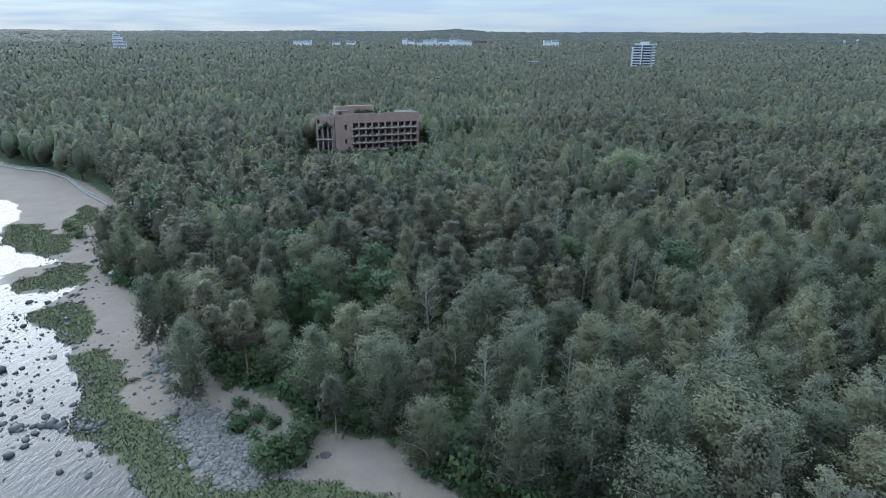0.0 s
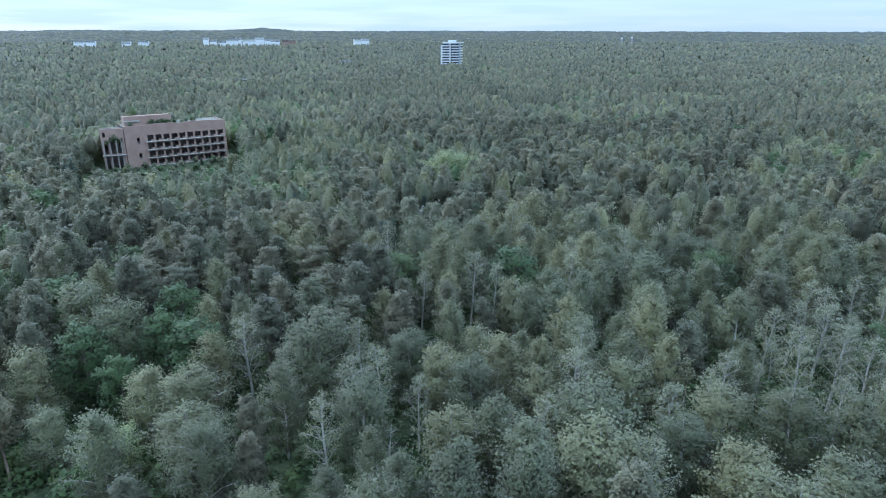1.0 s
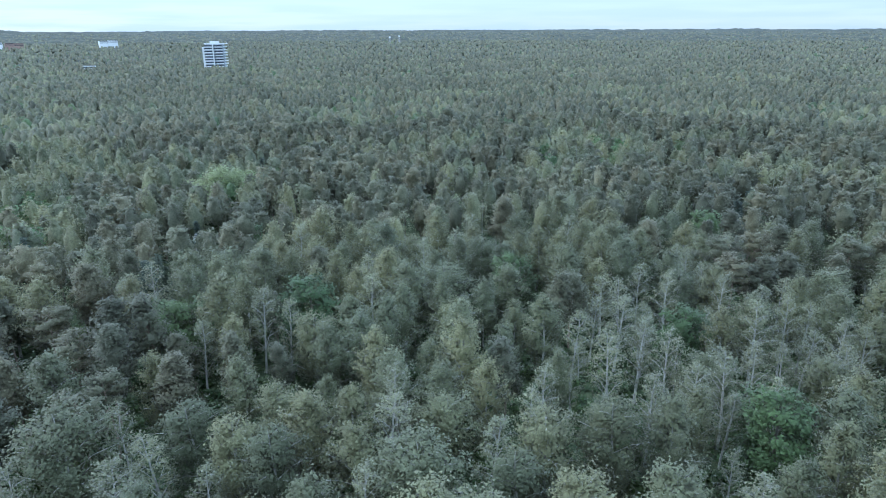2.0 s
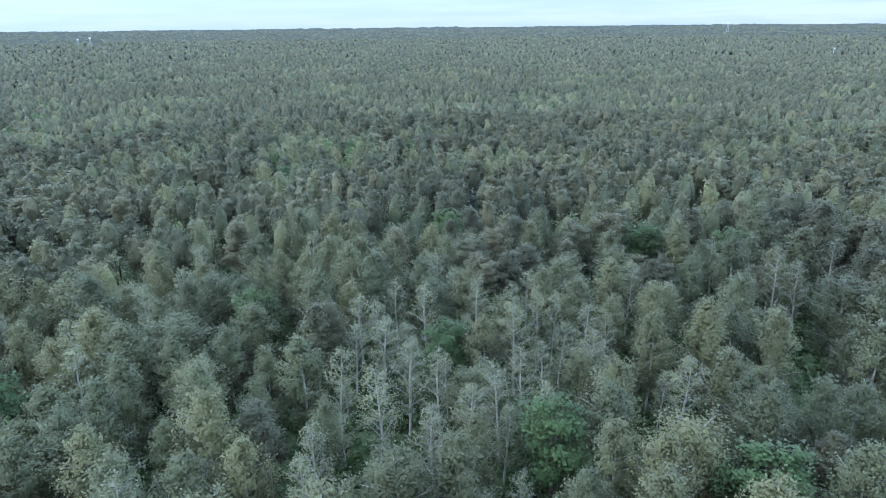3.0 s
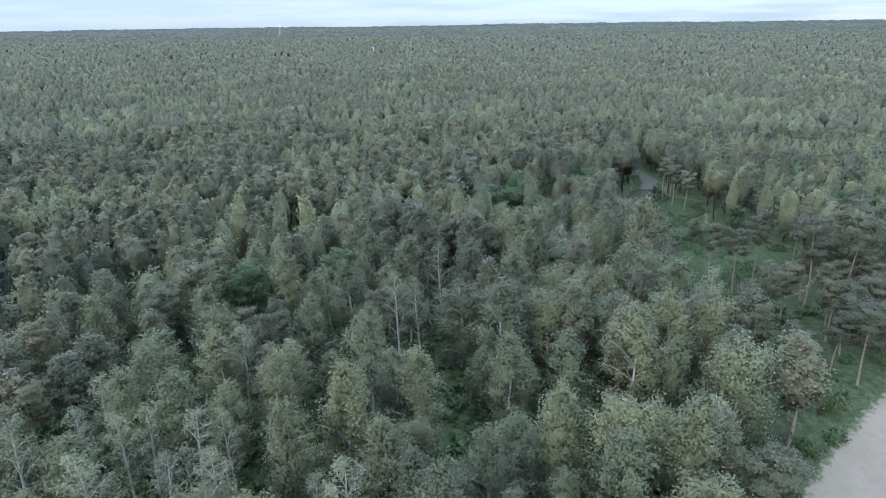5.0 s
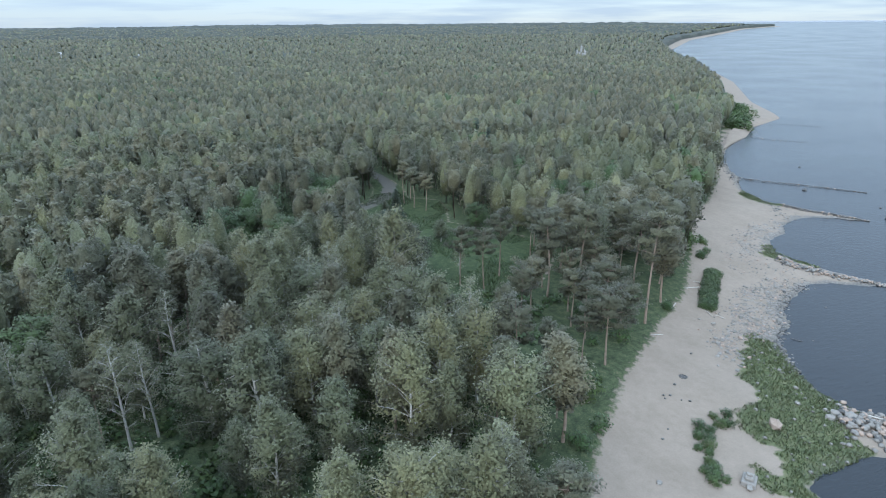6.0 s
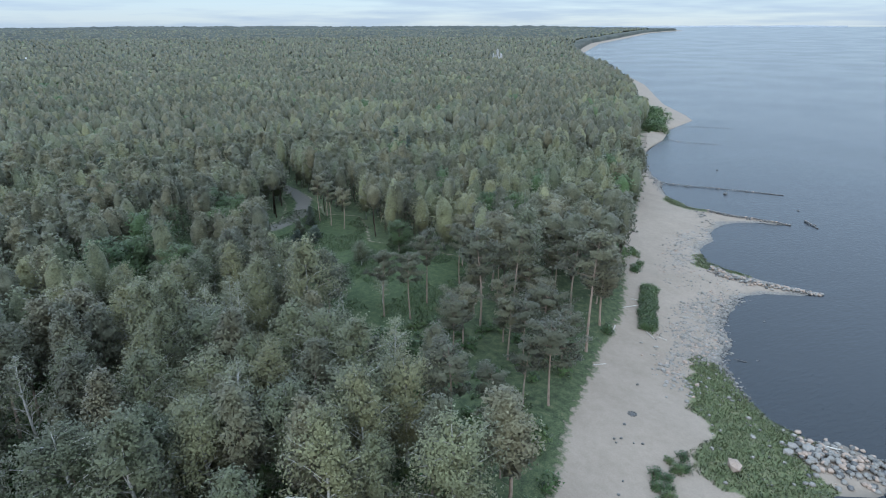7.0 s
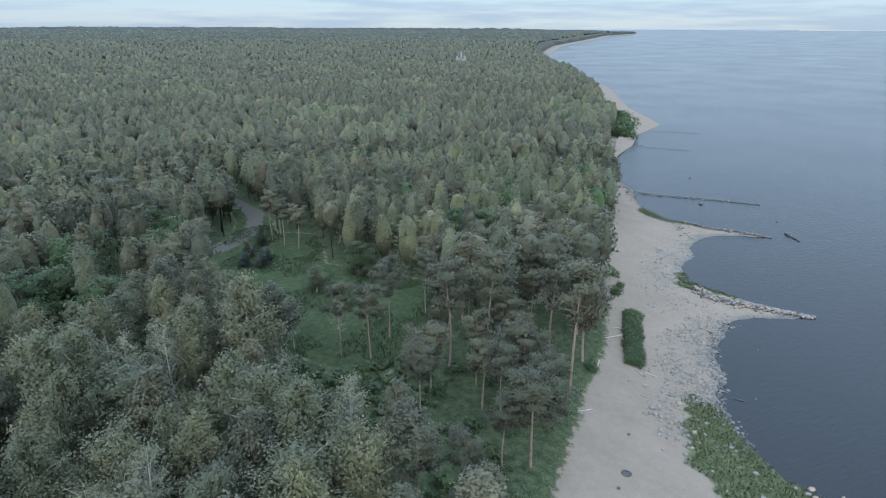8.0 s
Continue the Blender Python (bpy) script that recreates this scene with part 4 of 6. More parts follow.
def undergrowth():
    shapes = [tree_shape(50 + k, "bush", 1.6, 44, False) for k in range(5)]
    thick = [tree_shape(60 + k, "bush", 1.8, 170, False) for k in range(5)]
    ux, uy, uz, uw = stand(0, 128, 2.7)
    keep = (uw > np.where(ux > 95, 7.0, 1.5)) & ~(inside(ux, uy, OLD_STAND) & (rng.uniform(size=ux.shape) < 0.75)) & ~(inside(ux, uy, CLEARING) & (rng.uniform(size=ux.shape) < 0.80)) & (from_line(ux, uy, TRACK) > 3)
    ux, uy, uz = ux[keep], uy[keep], uz[keep]
    ex, ey, ez, ew = stand(0, 190, 2.6)
    edge = (ew < 5) & (rng.uniform(size=ex.shape) < np.where(ex < 20, 0.7, 0.08))
    joined_woods("edge_shrubs", "tangled green shrubs along the edge of the woods", "bush", thick, ex[edge], ey[edge], ez[edge], rng.uniform(1.0, 2.3, edge.sum()), rng.uniform(0.8, 1.3, edge.sum()))
    cx, cy = np.array([rng.uniform(0, 1, 70), rng.normal(0, 5, 70)])
    cx, cy = 306 + 50 * cx + 0.5 * cy, -268 - 60 * cx + 0.6 * cy
    cz = plan(cx, cy)[2]
    joined_woods("dune_shrubs", "dense green shrubs over the dune of the point", "bush", thick, cx, cy, cz, rng.uniform(1.8, 3.2, 70), rng.uniform(0.8, 1.2, 70))
    joined_woods("undergrowth", "dense green shrubs and ferns under the trees", "bush", shapes, ux, uy, uz, rng.uniform(0.5, 1.4, len(ux)), rng.uniform(0.45, 1.0, len(ux)))


def grown(x, y):
    """The old woods above the eastern beach stand taller."""
    return 1 + 0.22 * step(105, 128, x) * step(182, 162, x) * step(60, 35, y)


# Near woods: the trees nearest the curve along which the woods meet the shore and the birch belt are things of their own.
REACH = {"willow": 4.4, "pine": 2.7, "tall_pine": 2.9, "broad_pine": 4.6, "birch": 2.9, "maple": 4.0, "aspen": 3.7, "spruce": 2.2, "bare": 2.2, "snag": 1.6}
tx, ty, tz, tw = stand(0, 150, 3.4)
tk, tsize = kinds_at(tx, ty), rng.uniform(0.92, 1.42, tx.shape)
shut = open_ground(tx, ty) | (inside(tx, ty, OLD_STAND) & (rng.uniform(size=tx.shape) < 0.35))
tk[inside(tx, ty, OLD_STAND)] = "tall_pine"
tk[(tk == "maple") & (tx > 95) & (tw < 30)] = "aspen"
marks = np.array([(x, y, REACH[k]) for k, v in MARKED.items() for x, y, _ in v], float)
px_, py_, pr_ = list(marks[:, 0]), list(marks[:, 1]), list(marks[:, 2])
chosen = []
for k in rng.permutation(len(tx)):
    r = REACH[str(tk[k])] * tsize[k]
    if shut[k] or tw[k] < 0.55 * r or np.any(np.hypot(np.array(px_) - tx[k], np.array(py_) - ty[k]) < 0.80 * (np.array(pr_) + r)):
        continue
    chosen.append(k)
    px_.append(tx[k]), py_.append(ty[k]), pr_.append(r)
tx, ty, tz, tw, tk, tsize = tx[chosen], ty[chosen], tz[chosen], tw[chosen], tk[chosen], tsize[chosen]
near = from_line(tx, ty, [(-25, 92), (30, 88), (70, 80), (95, 45), (118, 5), (145, -40), (172, -60)])
count = {}
for kind, rows in MARKED.items():
    for k, (x, y, top) in enumerate(rows):
        z = float(plan(np.array([x]), np.array([y]))[2][0])
        s = (top - z) / HEIGHT[kind]
        wide = min(1.25, max(0.85, s)) * (1.3 if kind in ("maple", "aspen", "willow") and top > 14 else 1.0)
        plant(kind, x, y, z, 77 * k, wide, s / wide, k % len(models[kind]))
        count[kind] = count.get(kind, 0) + 1
rest = []
for k in np.argsort(near):
    kind = str(tk[k])
    if count.get(kind, 0) < 300 and near[k] < 72:
        count[kind] = count.get(kind, 0) + 1
        s = float(tsize[k])
        plant(kind, tx[k], ty[k], tz[k], rng.uniform(0, 360), s * 1.05 * float(grown(tx[k], ty[k])) ** 0.7, rng.uniform(0.80, 1.05) / s ** 0.6 * float(grown(tx[k], ty[k])) ** 0.3, int(rng.integers(len(models[kind]))))
    else:
        rest.append(k)


def joined_woods(name, label, kind, shape_list, x, y, z, size, tall):
    """Many trees of a kind in one object of stuff, one tone for each tree."""
    if not len(x):
        return
    vs, fs, ns, tints, slots, n = [], [], [], [], [], 0
    which, turn, tone = rng.integers(len(shape_list), size=len(x)), rng.uniform(0, 2 * np.pi, len(x)), rng.uniform(size=len(x))
    for w, ((cv, cf, cn), (wv, wf)) in enumerate(shape_list):
        rows = np.nonzero(which == w)[0]
        v0, f0 = np.concatenate([cv, wv]), np.concatenate([cf, wf + len(cv)])
        n0 = np.concatenate([cn, unit(wv - np.repeat(wv.reshape(-1, 3, 3).mean(1), 3, 0) + [0, 0, 1e-4])])
        c, s = np.cos(turn[rows])[:, None], np.sin(turn[rows])[:, None]
        k = size[rows][:, None]
        v = np.stack([(c * v0[:, 0] - s * v0[:, 1]) * k + x[rows][:, None], (s * v0[:, 0] + c * v0[:, 1]) * k + y[rows][:, None], v0[:, 2] * k * tall[rows][:, None] + z[rows][:, None] - 0.15], -1)
        nn = np.stack([c * n0[:, 0] - s * n0[:, 1], s * n0[:, 0] + c * n0[:, 1], np.broadcast_to(n0[:, 2], c.shape[:1] + n0.shape[:1])], -1)
        vs.append(v.reshape(-1, 3)), ns.append(nn.reshape(-1, 3))
        fs.append((f0[None] + (np.arange(len(rows)) * len(v0))[:, None, None]).reshape(-1, 3) + n)
        tints.append(np.repeat(tone[rows], len(v0)))
        slots.append(np.tile(np.r_[np.zeros(len(cf), int), np.ones(len(wf), int)], len(rows)))
        n += len(rows) * len(v0)
    me = mesh_of(name, np.concatenate(vs), np.concatenate(fs), [M_WOODS[kind], M_BARK[kind]], np.concatenate(ns), True, {"tint": np.concatenate(tints)}, np.concatenate(slots))
    tagged(new(name, me), label, "woods", kind="stuff")


def far_shape(seed, kind, sprays):
    """A tree seen from afar: a lumpy dome with sprays that break its outline."""
    r0 = np.random.default_rng(seed)
    return crown_core(r0, kind, HEIGHT[kind], sprays, 0.85 if sprays > 20 else 1.5, 5 if sprays > 20 else 3 if sprays else 2, 7 if sprays > 20 else 6 if sprays else 5, 0.88), (np.zeros((3, 3)), np.array([[0, 1, 2]]))


WORD = {"snag": "dead pale trees among the birches", "willow": "pale willows among the pines", "pine": "dark pine woods, crown beside crown", "tall_pine": "tall bare-stemmed pines standing together", "birch": "light green birch woods among the pines", "maple": "round broadleaf trees among the pines", "spruce": "scattered dark spruces in the woods", "bare": "grey half-dead birches in the woods", "broad_pine": "broad old shore pines standing close", "aspen": "round grey-green aspens in the woods"}
mx, my, mz, mw = stand(150, 290, 6.3)
keep = ~open_ground(mx, my)
for gx_, gy_, gr_ in marks:
    keep &= np.hypot(mx - gx_, my - gy_) > gr_ + 1.6
mx, my, mz = mx[keep], my[keep], mz[keep]
mk = kinds_at(mx, my)
rest = np.array(rest, int)
ax, ay, az, ak = np.r_[tx[rest], mx], np.r_[ty[rest], my], np.r_[tz[rest], mz], np.r_[tk[rest], mk]
close = from_line(ax, ay, [(-40, 110), (20, 130), (80, 120), (130, 60), (150, 0), (215, -45)]) < 62
for kind in SPECIES:
    rows = np.nonzero(ak == kind)[0]
    for name, cards, pick in (("_woods", 900, close[rows]), ("_inner_woods", 420, ~close[rows])):
        sel = rows[pick]
        shapes = [tree_shape(900 + 31 * k + len(kind), kind, HEIGHT[kind], cards, False) for k in range(5)]
        wide = rng.uniform(1.0, 1.35, len(sel))
        low = np.where(inside(ax[sel], ay[sel], YOUNG), 0.2, 1.0)
        joined_woods(kind + name, WORD[kind], LOOK[kind], shapes, ax[sel], ay[sel], az[sel], wide * low ** 0.5, rng.uniform(0.86, 1.12, len(sel)) / wide * low ** 0.5 * grown(ax[sel], ay[sel]))

for lo, hi, pitch, sprays, name in ((290, 560, 6.4, 44, "far_"), (560, 980, 9.0, 4, "farther_"), (980, 1500, 13.5, 0, "farthest_"), (1500, 2300, 20.0, 0, "remotest_"), (2300, 3700, 31.0, 0, "horizon_")):
    fx, fy, fz, fw = stand(lo, hi, pitch)
    keep = ~open_ground(fx, fy)
    fx, fy, fz = fx[keep], fy[keep], fz[keep]
    fk = kinds_at(fx, fy)
    fk[(fk == "bare") | (fk == "snag")] = "birch"
    fk[(fk == "broad_pine") | (fk == "tall_pine")] = "pine"
    fk[(fk == "birch") & (rng.uniform(size=fk.shape) < 0.55)] = "aspen"
    for kind in ("pine", "birch", "aspen", "maple", "spruce"):
        rows = np.nonzero(fk == kind)[0]
        wide = rng.uniform(0.9, 1.25, len(rows)) * pitch / 6.8
        shapes = [far_shape(70 + 13 * k, kind, sprays) for k in range(7)]
        joined_woods(name + kind + "_woods", WORD[kind], LOOK[kind], shapes, fx[rows], fy[rows], fz[rows], wide, rng.uniform(0.84, 1.08, len(rows)) / wide * np.where(inside(fx[rows], fy[rows], YOUNG), 0.25, 1.0))


def distant_canopy():
    """The roof of the woods beyond a kilometre: a lumpy sheet, crown by crown."""
    rings = np.concatenate([np.arange(940, 2250, 26), np.geomspace(2260, 4750, 120)])
    turn = np.radians(np.arange(-62, 172, 0.4))
    r, a = np.meshgrid(rings, turn, indexing="ij")
    r = r + rng.uniform(-2, 2, r.shape)
    x, y = 60 + r * np.cos(a), 50 + r * np.sin(a)
    sea, wood, z = plan(x.ravel(), y.ravel())
    big = rng.uniform(size=x.size)
    lump = np.where(np.hypot(x.ravel() - 60, y.ravel() - 50) < 2250, 3.5, 7.0) + 9.0 * big ** 2 + 1.6 * rough(x.ravel(), y.ravel(), 70, 3.0)
    z = z + np.where(wood > 4, lump * step(3, 26, wood), -6.0)
    k = np.arange(x.size).reshape(x.shape)
    q = np.stack([k[:-1, :-1], k[1:, :-1], k[1:, 1:], k[:-1, 1:]], -1).reshape(-1, 4)
    dry = (wood > 4)[q].all(1)
    tone = np.clip(0.40 + 0.35 * rough(x.ravel(), y.ravel(), 120, 5.0) + 0.25 * rough(x.ravel(), y.ravel(), 37, 2.0) + rng.uniform(-0.45, 0.45, x.size), 0, 1)
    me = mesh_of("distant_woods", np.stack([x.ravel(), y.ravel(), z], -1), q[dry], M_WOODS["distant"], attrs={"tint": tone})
    tagged(new("distant_woods", me), "unbroken forest reaching to the hills on the horizon", "woods", kind="stuff")


distant_canopy()


undergrowth()


# ---- the shore ----
def stone_mesh(seed, mat, name="stone"):
    bm = bmesh.new()
    bmesh.ops.create_icosphere(bm, subdivisions=1, radius=1)
    r0 = random.Random(seed)
    for v in bm.verts:
        v.co *= r0.uniform(0.78, 1.12)
        v.co = Vector((v.co.x * 1.15, v.co.y * 0.95, v.co.z * 0.72))
    bmesh.ops.dissolve_degenerate(bm, dist=0.05, edges=bm.edges)
    return bm_mesh(name, bm, mat)


def block_mesh(seed, mat, name="stone"):
    """A rounded field stone of few faces."""
    r0 = np.random.default_rng(seed)
    g = (1 + 5 ** 0.5) / 2
    v = unit(np.array([(-1, g, 0), (1, g, 0), (-1, -g, 0), (1, -g, 0), (0, -1, g), (0, 1, g), (0, -1, -g), (0, 1, -g), (g, 0, -1), (g, 0, 1), (-g, 0, -1), (-g, 0, 1)], float))
    f = np.array([(0, 11, 5), (0, 5, 1), (0, 1, 7), (0, 7, 10), (0, 10, 11), (1, 5, 9), (5, 11, 4), (11, 10, 2), (10, 7, 6), (7, 1, 8), (3, 9, 4), (3, 4, 2), (3, 2, 6), (3, 6, 8), (3, 8, 9), (4, 9, 5), (2, 4, 11), (6, 2, 10), (8, 6, 7), (9, 8, 1)])
    v = v * r0.uniform(0.78, 1.15, (12, 1)) * [1.15, 0.95, 0.72]
    return v, f


STONES = [block_mesh(k, None) for k in range(8)]


def stone_field(name, label, mats, x, y, z, size, weights=None):
    """Loose stones too many to count, in one object."""
    vs, fs, sl, n = [], [], [], 0
    for k in range(len(x)):
        v, f = STONES[int(rng.integers(8))]
        a = rng.uniform(0, 6.28)
        m = np.array([[math.cos(a), -math.sin(a), 0], [math.sin(a), math.cos(a), 0], [0, 0, 1]])
        vs.append((v @ m.T) * size[k] + [x[k], y[k], z[k] + size[k] * 0.15]), fs.append(f + n), sl.append(np.full(len(f), rng.choice(len(mats), p=weights)))
        n += len(v)
    tagged(new(name, mesh_of(name, np.concatenate(vs), np.concatenate(fs), mats, slots=np.concatenate(sl), smooth=True)), label, "stones", kind="stuff")


def scatter(line, width, count, lo=0.0):
    """Places along a line, spread to both sides."""
    pts = np.array(line, float)
    seg = np.linalg.norm(np.diff(pts, axis=0), axis=1)
    s = rng.uniform(0, seg.sum(), count)
    cum = np.r_[0, np.cumsum(seg)]
    x, y = np.interp(s, cum, pts[:, 0]), np.interp(s, cum, pts[:, 1])
    r, a = rng.normal(0, width, count), rng.uniform(0, 6.28, count)
    x, y = x + r * np.cos(a), y + r * np.sin(a)
    sea, wood, z = plan(x, y)
    keep = sea > lo
    return x[keep], y[keep], np.maximum(z[keep], -0.15)


# Shingle on the eastern beach, rubble on the western one, dark stones in the shallows.
def spread(ring, count, lo=0.3):
    """Random places inside a ring, thinned out in patches."""
    (x0, y0), (x1, y1) = np.min(ring, 0), np.max(ring, 0)
    x, y = rng.uniform(x0, x1, count * 4), rng.uniform(y0, y1, count * 4)
    sea, wood, z = plan(x, y)
    keep = inside(x + rng.normal(0, 0.8, x.shape), y + rng.normal(0, 0.8, x.shape), ring) & (sea > lo) & (rng.uniform(size=x.shape) < 0.5 + 0.5 * rough(x, y, 4, 2.2))
    return x[keep][:count], y[keep][:count], np.maximum(z[keep][:count], -0.15)


for ring, many in zip(COBBLES, (2300, 900, 400)):
    x, y, z = spread(ring, many)
    stone_field("shingle", "grey and pale beach cobbles thrown up along the water", [M_STONE, M_PALE_STONE, M_PINK_STONE], x, y, z, rng.gamma(1.2, 0.085, len(x)) + 0.05, [0.66, 0.14, 0.20])
x, y, z = spread([(146, -92), (141, -98), (138, -104), (146, -106), (158, -104), (163, -98), (152, -88)], 260)
stone_field("shingle", "grey and pale beach cobbles thrown up along the water", [M_STONE, M_PALE_STONE, M_PINK_STONE], x, y, z, rng.gamma(2.2, 0.045, len(x)) + 0.05, [0.55, 0.25, 0.20])
x, y, z = scatter([(113, -61.5), (121, -66.5), (126, -74), (132, -81.5), (137, -90), (138.5, -99)], 0.9, 700, -1.5)
stone_field("shingle", "dark wet cobbles lying along the water's edge", [M_WET_STONE, M_STONE], x, y, z, rng.gamma(2.2, 0.06, len(x)) + 0.06, [0.55, 0.45])
x, y, z = spread(EAST_BEDS[0], 150)
stone_field("beach_stones", "pale stones lying in the shore grass", [M_STONE, M_PALE_STONE], x, y, z, rng.gamma(2.0, 0.07, len(x)) + 0.08, [0.6, 0.4])
x, y, z = scatter([(177, -143), (190, -152), (222, -172), (250, -195), (285, -247)], 2.0, 900, 0.0)
stone_field("shingle", "grey and pale beach cobbles thrown up along the water", [M_STONE, M_PALE_STONE, M_WET_STONE], x, y, z, rng.gamma(2.5, 0.07, len(x)) + 0.08, [0.5, 0.2, 0.3])
x, y, z = scatter([(-47, 81), (-41, 77), (-36, 72), (-31, 69)], 3.0, 1300, 2)
stone_field("rubble", "grey broken rubble spread over the western sand", [M_STONE, M_PALE_STONE], x, y, z, rng.gamma(2.5, 0.07, len(x)) + 0.07, [0.85, 0.15])
x, y, z = scatter([(-61, 100), (-58, 95)], 1.4, 120, 2)
stone_field("rubble", "grey broken rubble spread over the western sand", [M_STONE, M_WET_STONE], x, y, z, rng.gamma(3.0, 0.11, len(x)) + 0.1, [0.5, 0.5])
x, y, z = scatter([(-120, 152), (-100, 130), (-86, 108), (-72, 94), (-66, 82), (-52, 71)], 6.5, 480, -12)
stone_field("shallows_stones", "dark wet stones lying in the shallows and weed", [M_WET_STONE, M_STONE], x, y, z, rng.gamma(2.0, 0.09, len(x)) + 0.08, [0.8, 0.2])
x, y, z = scatter([(-105, 118), (-92, 100), (-80, 86), (-68, 70)], 9.0, 260, -40)
stone_field("shallows_stones", "dark wet stones lying in the shallows and weed", [M_WET_STONE, M_STONE], x, y, z * 0, rng.gamma(1.6, 0.10, len(x)) + 0.1, [0.9, 0.1])
x, y, z = scatter([(-88, 70), (-78, 76), (-68, 80), (-60, 79)], 0.8, 90, -30)
stone_field("old_groyne_stones", "row of dark stones from an old groyne", [M_WET_STONE], x, y, z, rng.gamma(3, 0.13, len(x)) + 0.15)
x, y, z = scatter([(-70, 108), (-60, 96), (-50, 84)], 4.0, 170, 3)
stone_field("beach_stones", "scattered stones on the western sand", [M_STONE, M_PALE_STONE], x, y, z, rng.gamma(2.0, 0.10, len(x)) + 0.1, [0.6, 0.4])

stone_data = {m.name: [mesh_of("stone", v, f, m, smooth=True) for v, f in STONES] for m in (M_STONE, M_PALE_STONE, M_PINK_STONE, M_WET_STONE)}


def ground_at(x, y):
    return float(plan(np.array([float(x)]), np.array([float(y)]))[2][0])


def groyne(label, line, width, count, size):
    """A heap of stones reaching into the sea; every stone is a part."""
    pts = np.array(line, float)
    root = thing("stone_groyne", label, "groyne", "stone groynes along the beach", at=pose(*line[0], 0))
    seg = np.linalg.norm(np.diff(pts, axis=0), axis=1)
    cum = np.r_[0, np.cumsum(seg)]
    for k in range(count):
        s = cum[-1] * (k + rng.uniform()) / count
        taper = 1 - (0.35 if width > 4 else 0.7) * s / cum[-1]
        ax, ay = np.interp(s, cum, pts[:, 0]), np.interp(s, cum, pts[:, 1])
        d = unit(np.array([pts[-1] - pts[0]]))[0]
        side = rng.normal(0, 0.5) * width * taper
        x, y = ax - d[1] * side, ay + d[0] * side
        high = max(0.0, 1 - abs(side) / (width * taper + 0.01)) * 0.75 * taper
        dark = 0.75 if label.startswith("low") else 0.06
        mat = "wet_dark_stone" if rng.uniform() < dark else str(rng.choice(["grey_stone", "pale_stone", "pink_granite", "wet_dark_stone"], p=[0.47, 0.05, 0.36, 0.12]))
        r = size * rng.uniform(0.6, 1.3)
        ob = part("stone", stone_data[mat][int(rng.integers(8))], root, at=pose(x - line[0][0], y - line[0][1], max(ground_at(x, y), -0.05) + 0.06 + 0.7 * high, rng.uniform(-15, 15), rng.uniform(-15, 15), rng.uniform(0, 360)) @ Matrix.Diagonal((r, r, r, 1)))
    return root


groyne("broad groyne of pale and pinkish boulders beside the weed", [(101, -54.5), (96, -57), (91, -60.5), (83, -66.5)], 5.6, 300, 0.46)
groyne("long groyne of grey boulders running from the shingle", [(154, -108.5), (148, -107), (142, -108.5), (137, -111.5), (132.5, -114.5), (129.5, -116.5)], 3.4, 300, 0.36)
groyne("low groyne of dark stones with a thin tip", [(188, -154.5), (179.5, -155.5), (172.5, -159.5), (164, -163.5)], 1.9, 170, 0.36)
groyne("low row of dark stones awash in the sea", [(224, -175), (215.6, -178.5), (209.6, -183), (198, -190.5), (186, -197)], 1.1, 120, 0.28)
groyne("low row of dark stones awash in the sea", [(288, -259.5), (276, -261.5), (262, -271)], 0.7, 34, 0.26)
groyne("low row of dark stones awash in the sea", [(315, -306), (308, -314), (292, -324)], 0.7, 30, 0.26)
groyne("low row of dark stones awash in the sea", [(164, -171.5), (157.5, -167.2)], 0.5, 24, 0.3)


def boulder(label, mat, x, y, r, seed, flat=1.0):
    sea, wood, z = plan(np.array([x]), np.array([y]))
    ob = new("boulder", stone_mesh(seed, mat, "boulder"))
    ob.matrix_basis = pose(x, y, max(float(z[0]), -0.2) + 0.28 * r, 5 * (seed % 3), 4, seed * 47) @ Matrix.Diagonal((r, r, r * flat, 1))
    return tagged(ob, label, "boulder", "boulders on the beach")


boulder("big pinkish granite boulder in the green weed", M_PINK_STONE, 103.4, -42.7, 1.25, 3)
for k, (x, y, r) in enumerate([(99.9, -55.7, 1.05), (101.6, -54.4, 0.85), (101.2, -52.6, 0.8), (98.4, -53.6, 0.75)]):
    boulder("large pale boulder at the head of the groyne", M_PALE_STONE, x, y, r, 11 + k)
for k, (x, y, r) in enumerate([(128.0, -57.0, 0.55), (126.5, -55.9, 0.5), (127.3, -58.2, 0.45), (132.8, -61.6, 0.5), (122.8, -51.8, 0.45), (123.4, -53.0, 0.5), (122.0, -53.2, 0.4), (125.0, -55.2, 0.35), (120.2, -49.0, 0.3), (106.2, -51.6, 0.5), (135.4, -60.4, 0.35)]):
    boulder("smooth whitish boulder half sunk in the sand", M_PALE_STONE, x, y, r, 21 + k, 0.8)
for k, (x, y, r) in enumerate([(199, -181.2, 1.0), (171.8, -182, 0.6), (226, -215, 0.6), (120, -75, 0.35), (129, -92, 0.4), (160, -170, 0.6)]):
    boulder("lone dark boulder standing in the shallow water", M_WET_STONE, x, y, r, 41 + k)
for k, (x, y, r) in enumerate([(-71, 81.3, 0.8), (-41.3, 71.1, 1.0), (-55.5, 68.4, 0.7), (-63, 72.7, 0.6), (-69.8, 77, 0.7), (-66.4, 78.8, 0.6), (-79.9, 109.7, 0.7)]):
    boulder("dark rounded boulder at the water's edge", M_WET_STONE if k != 1 else M_STONE, x, y, r, 61 + k)


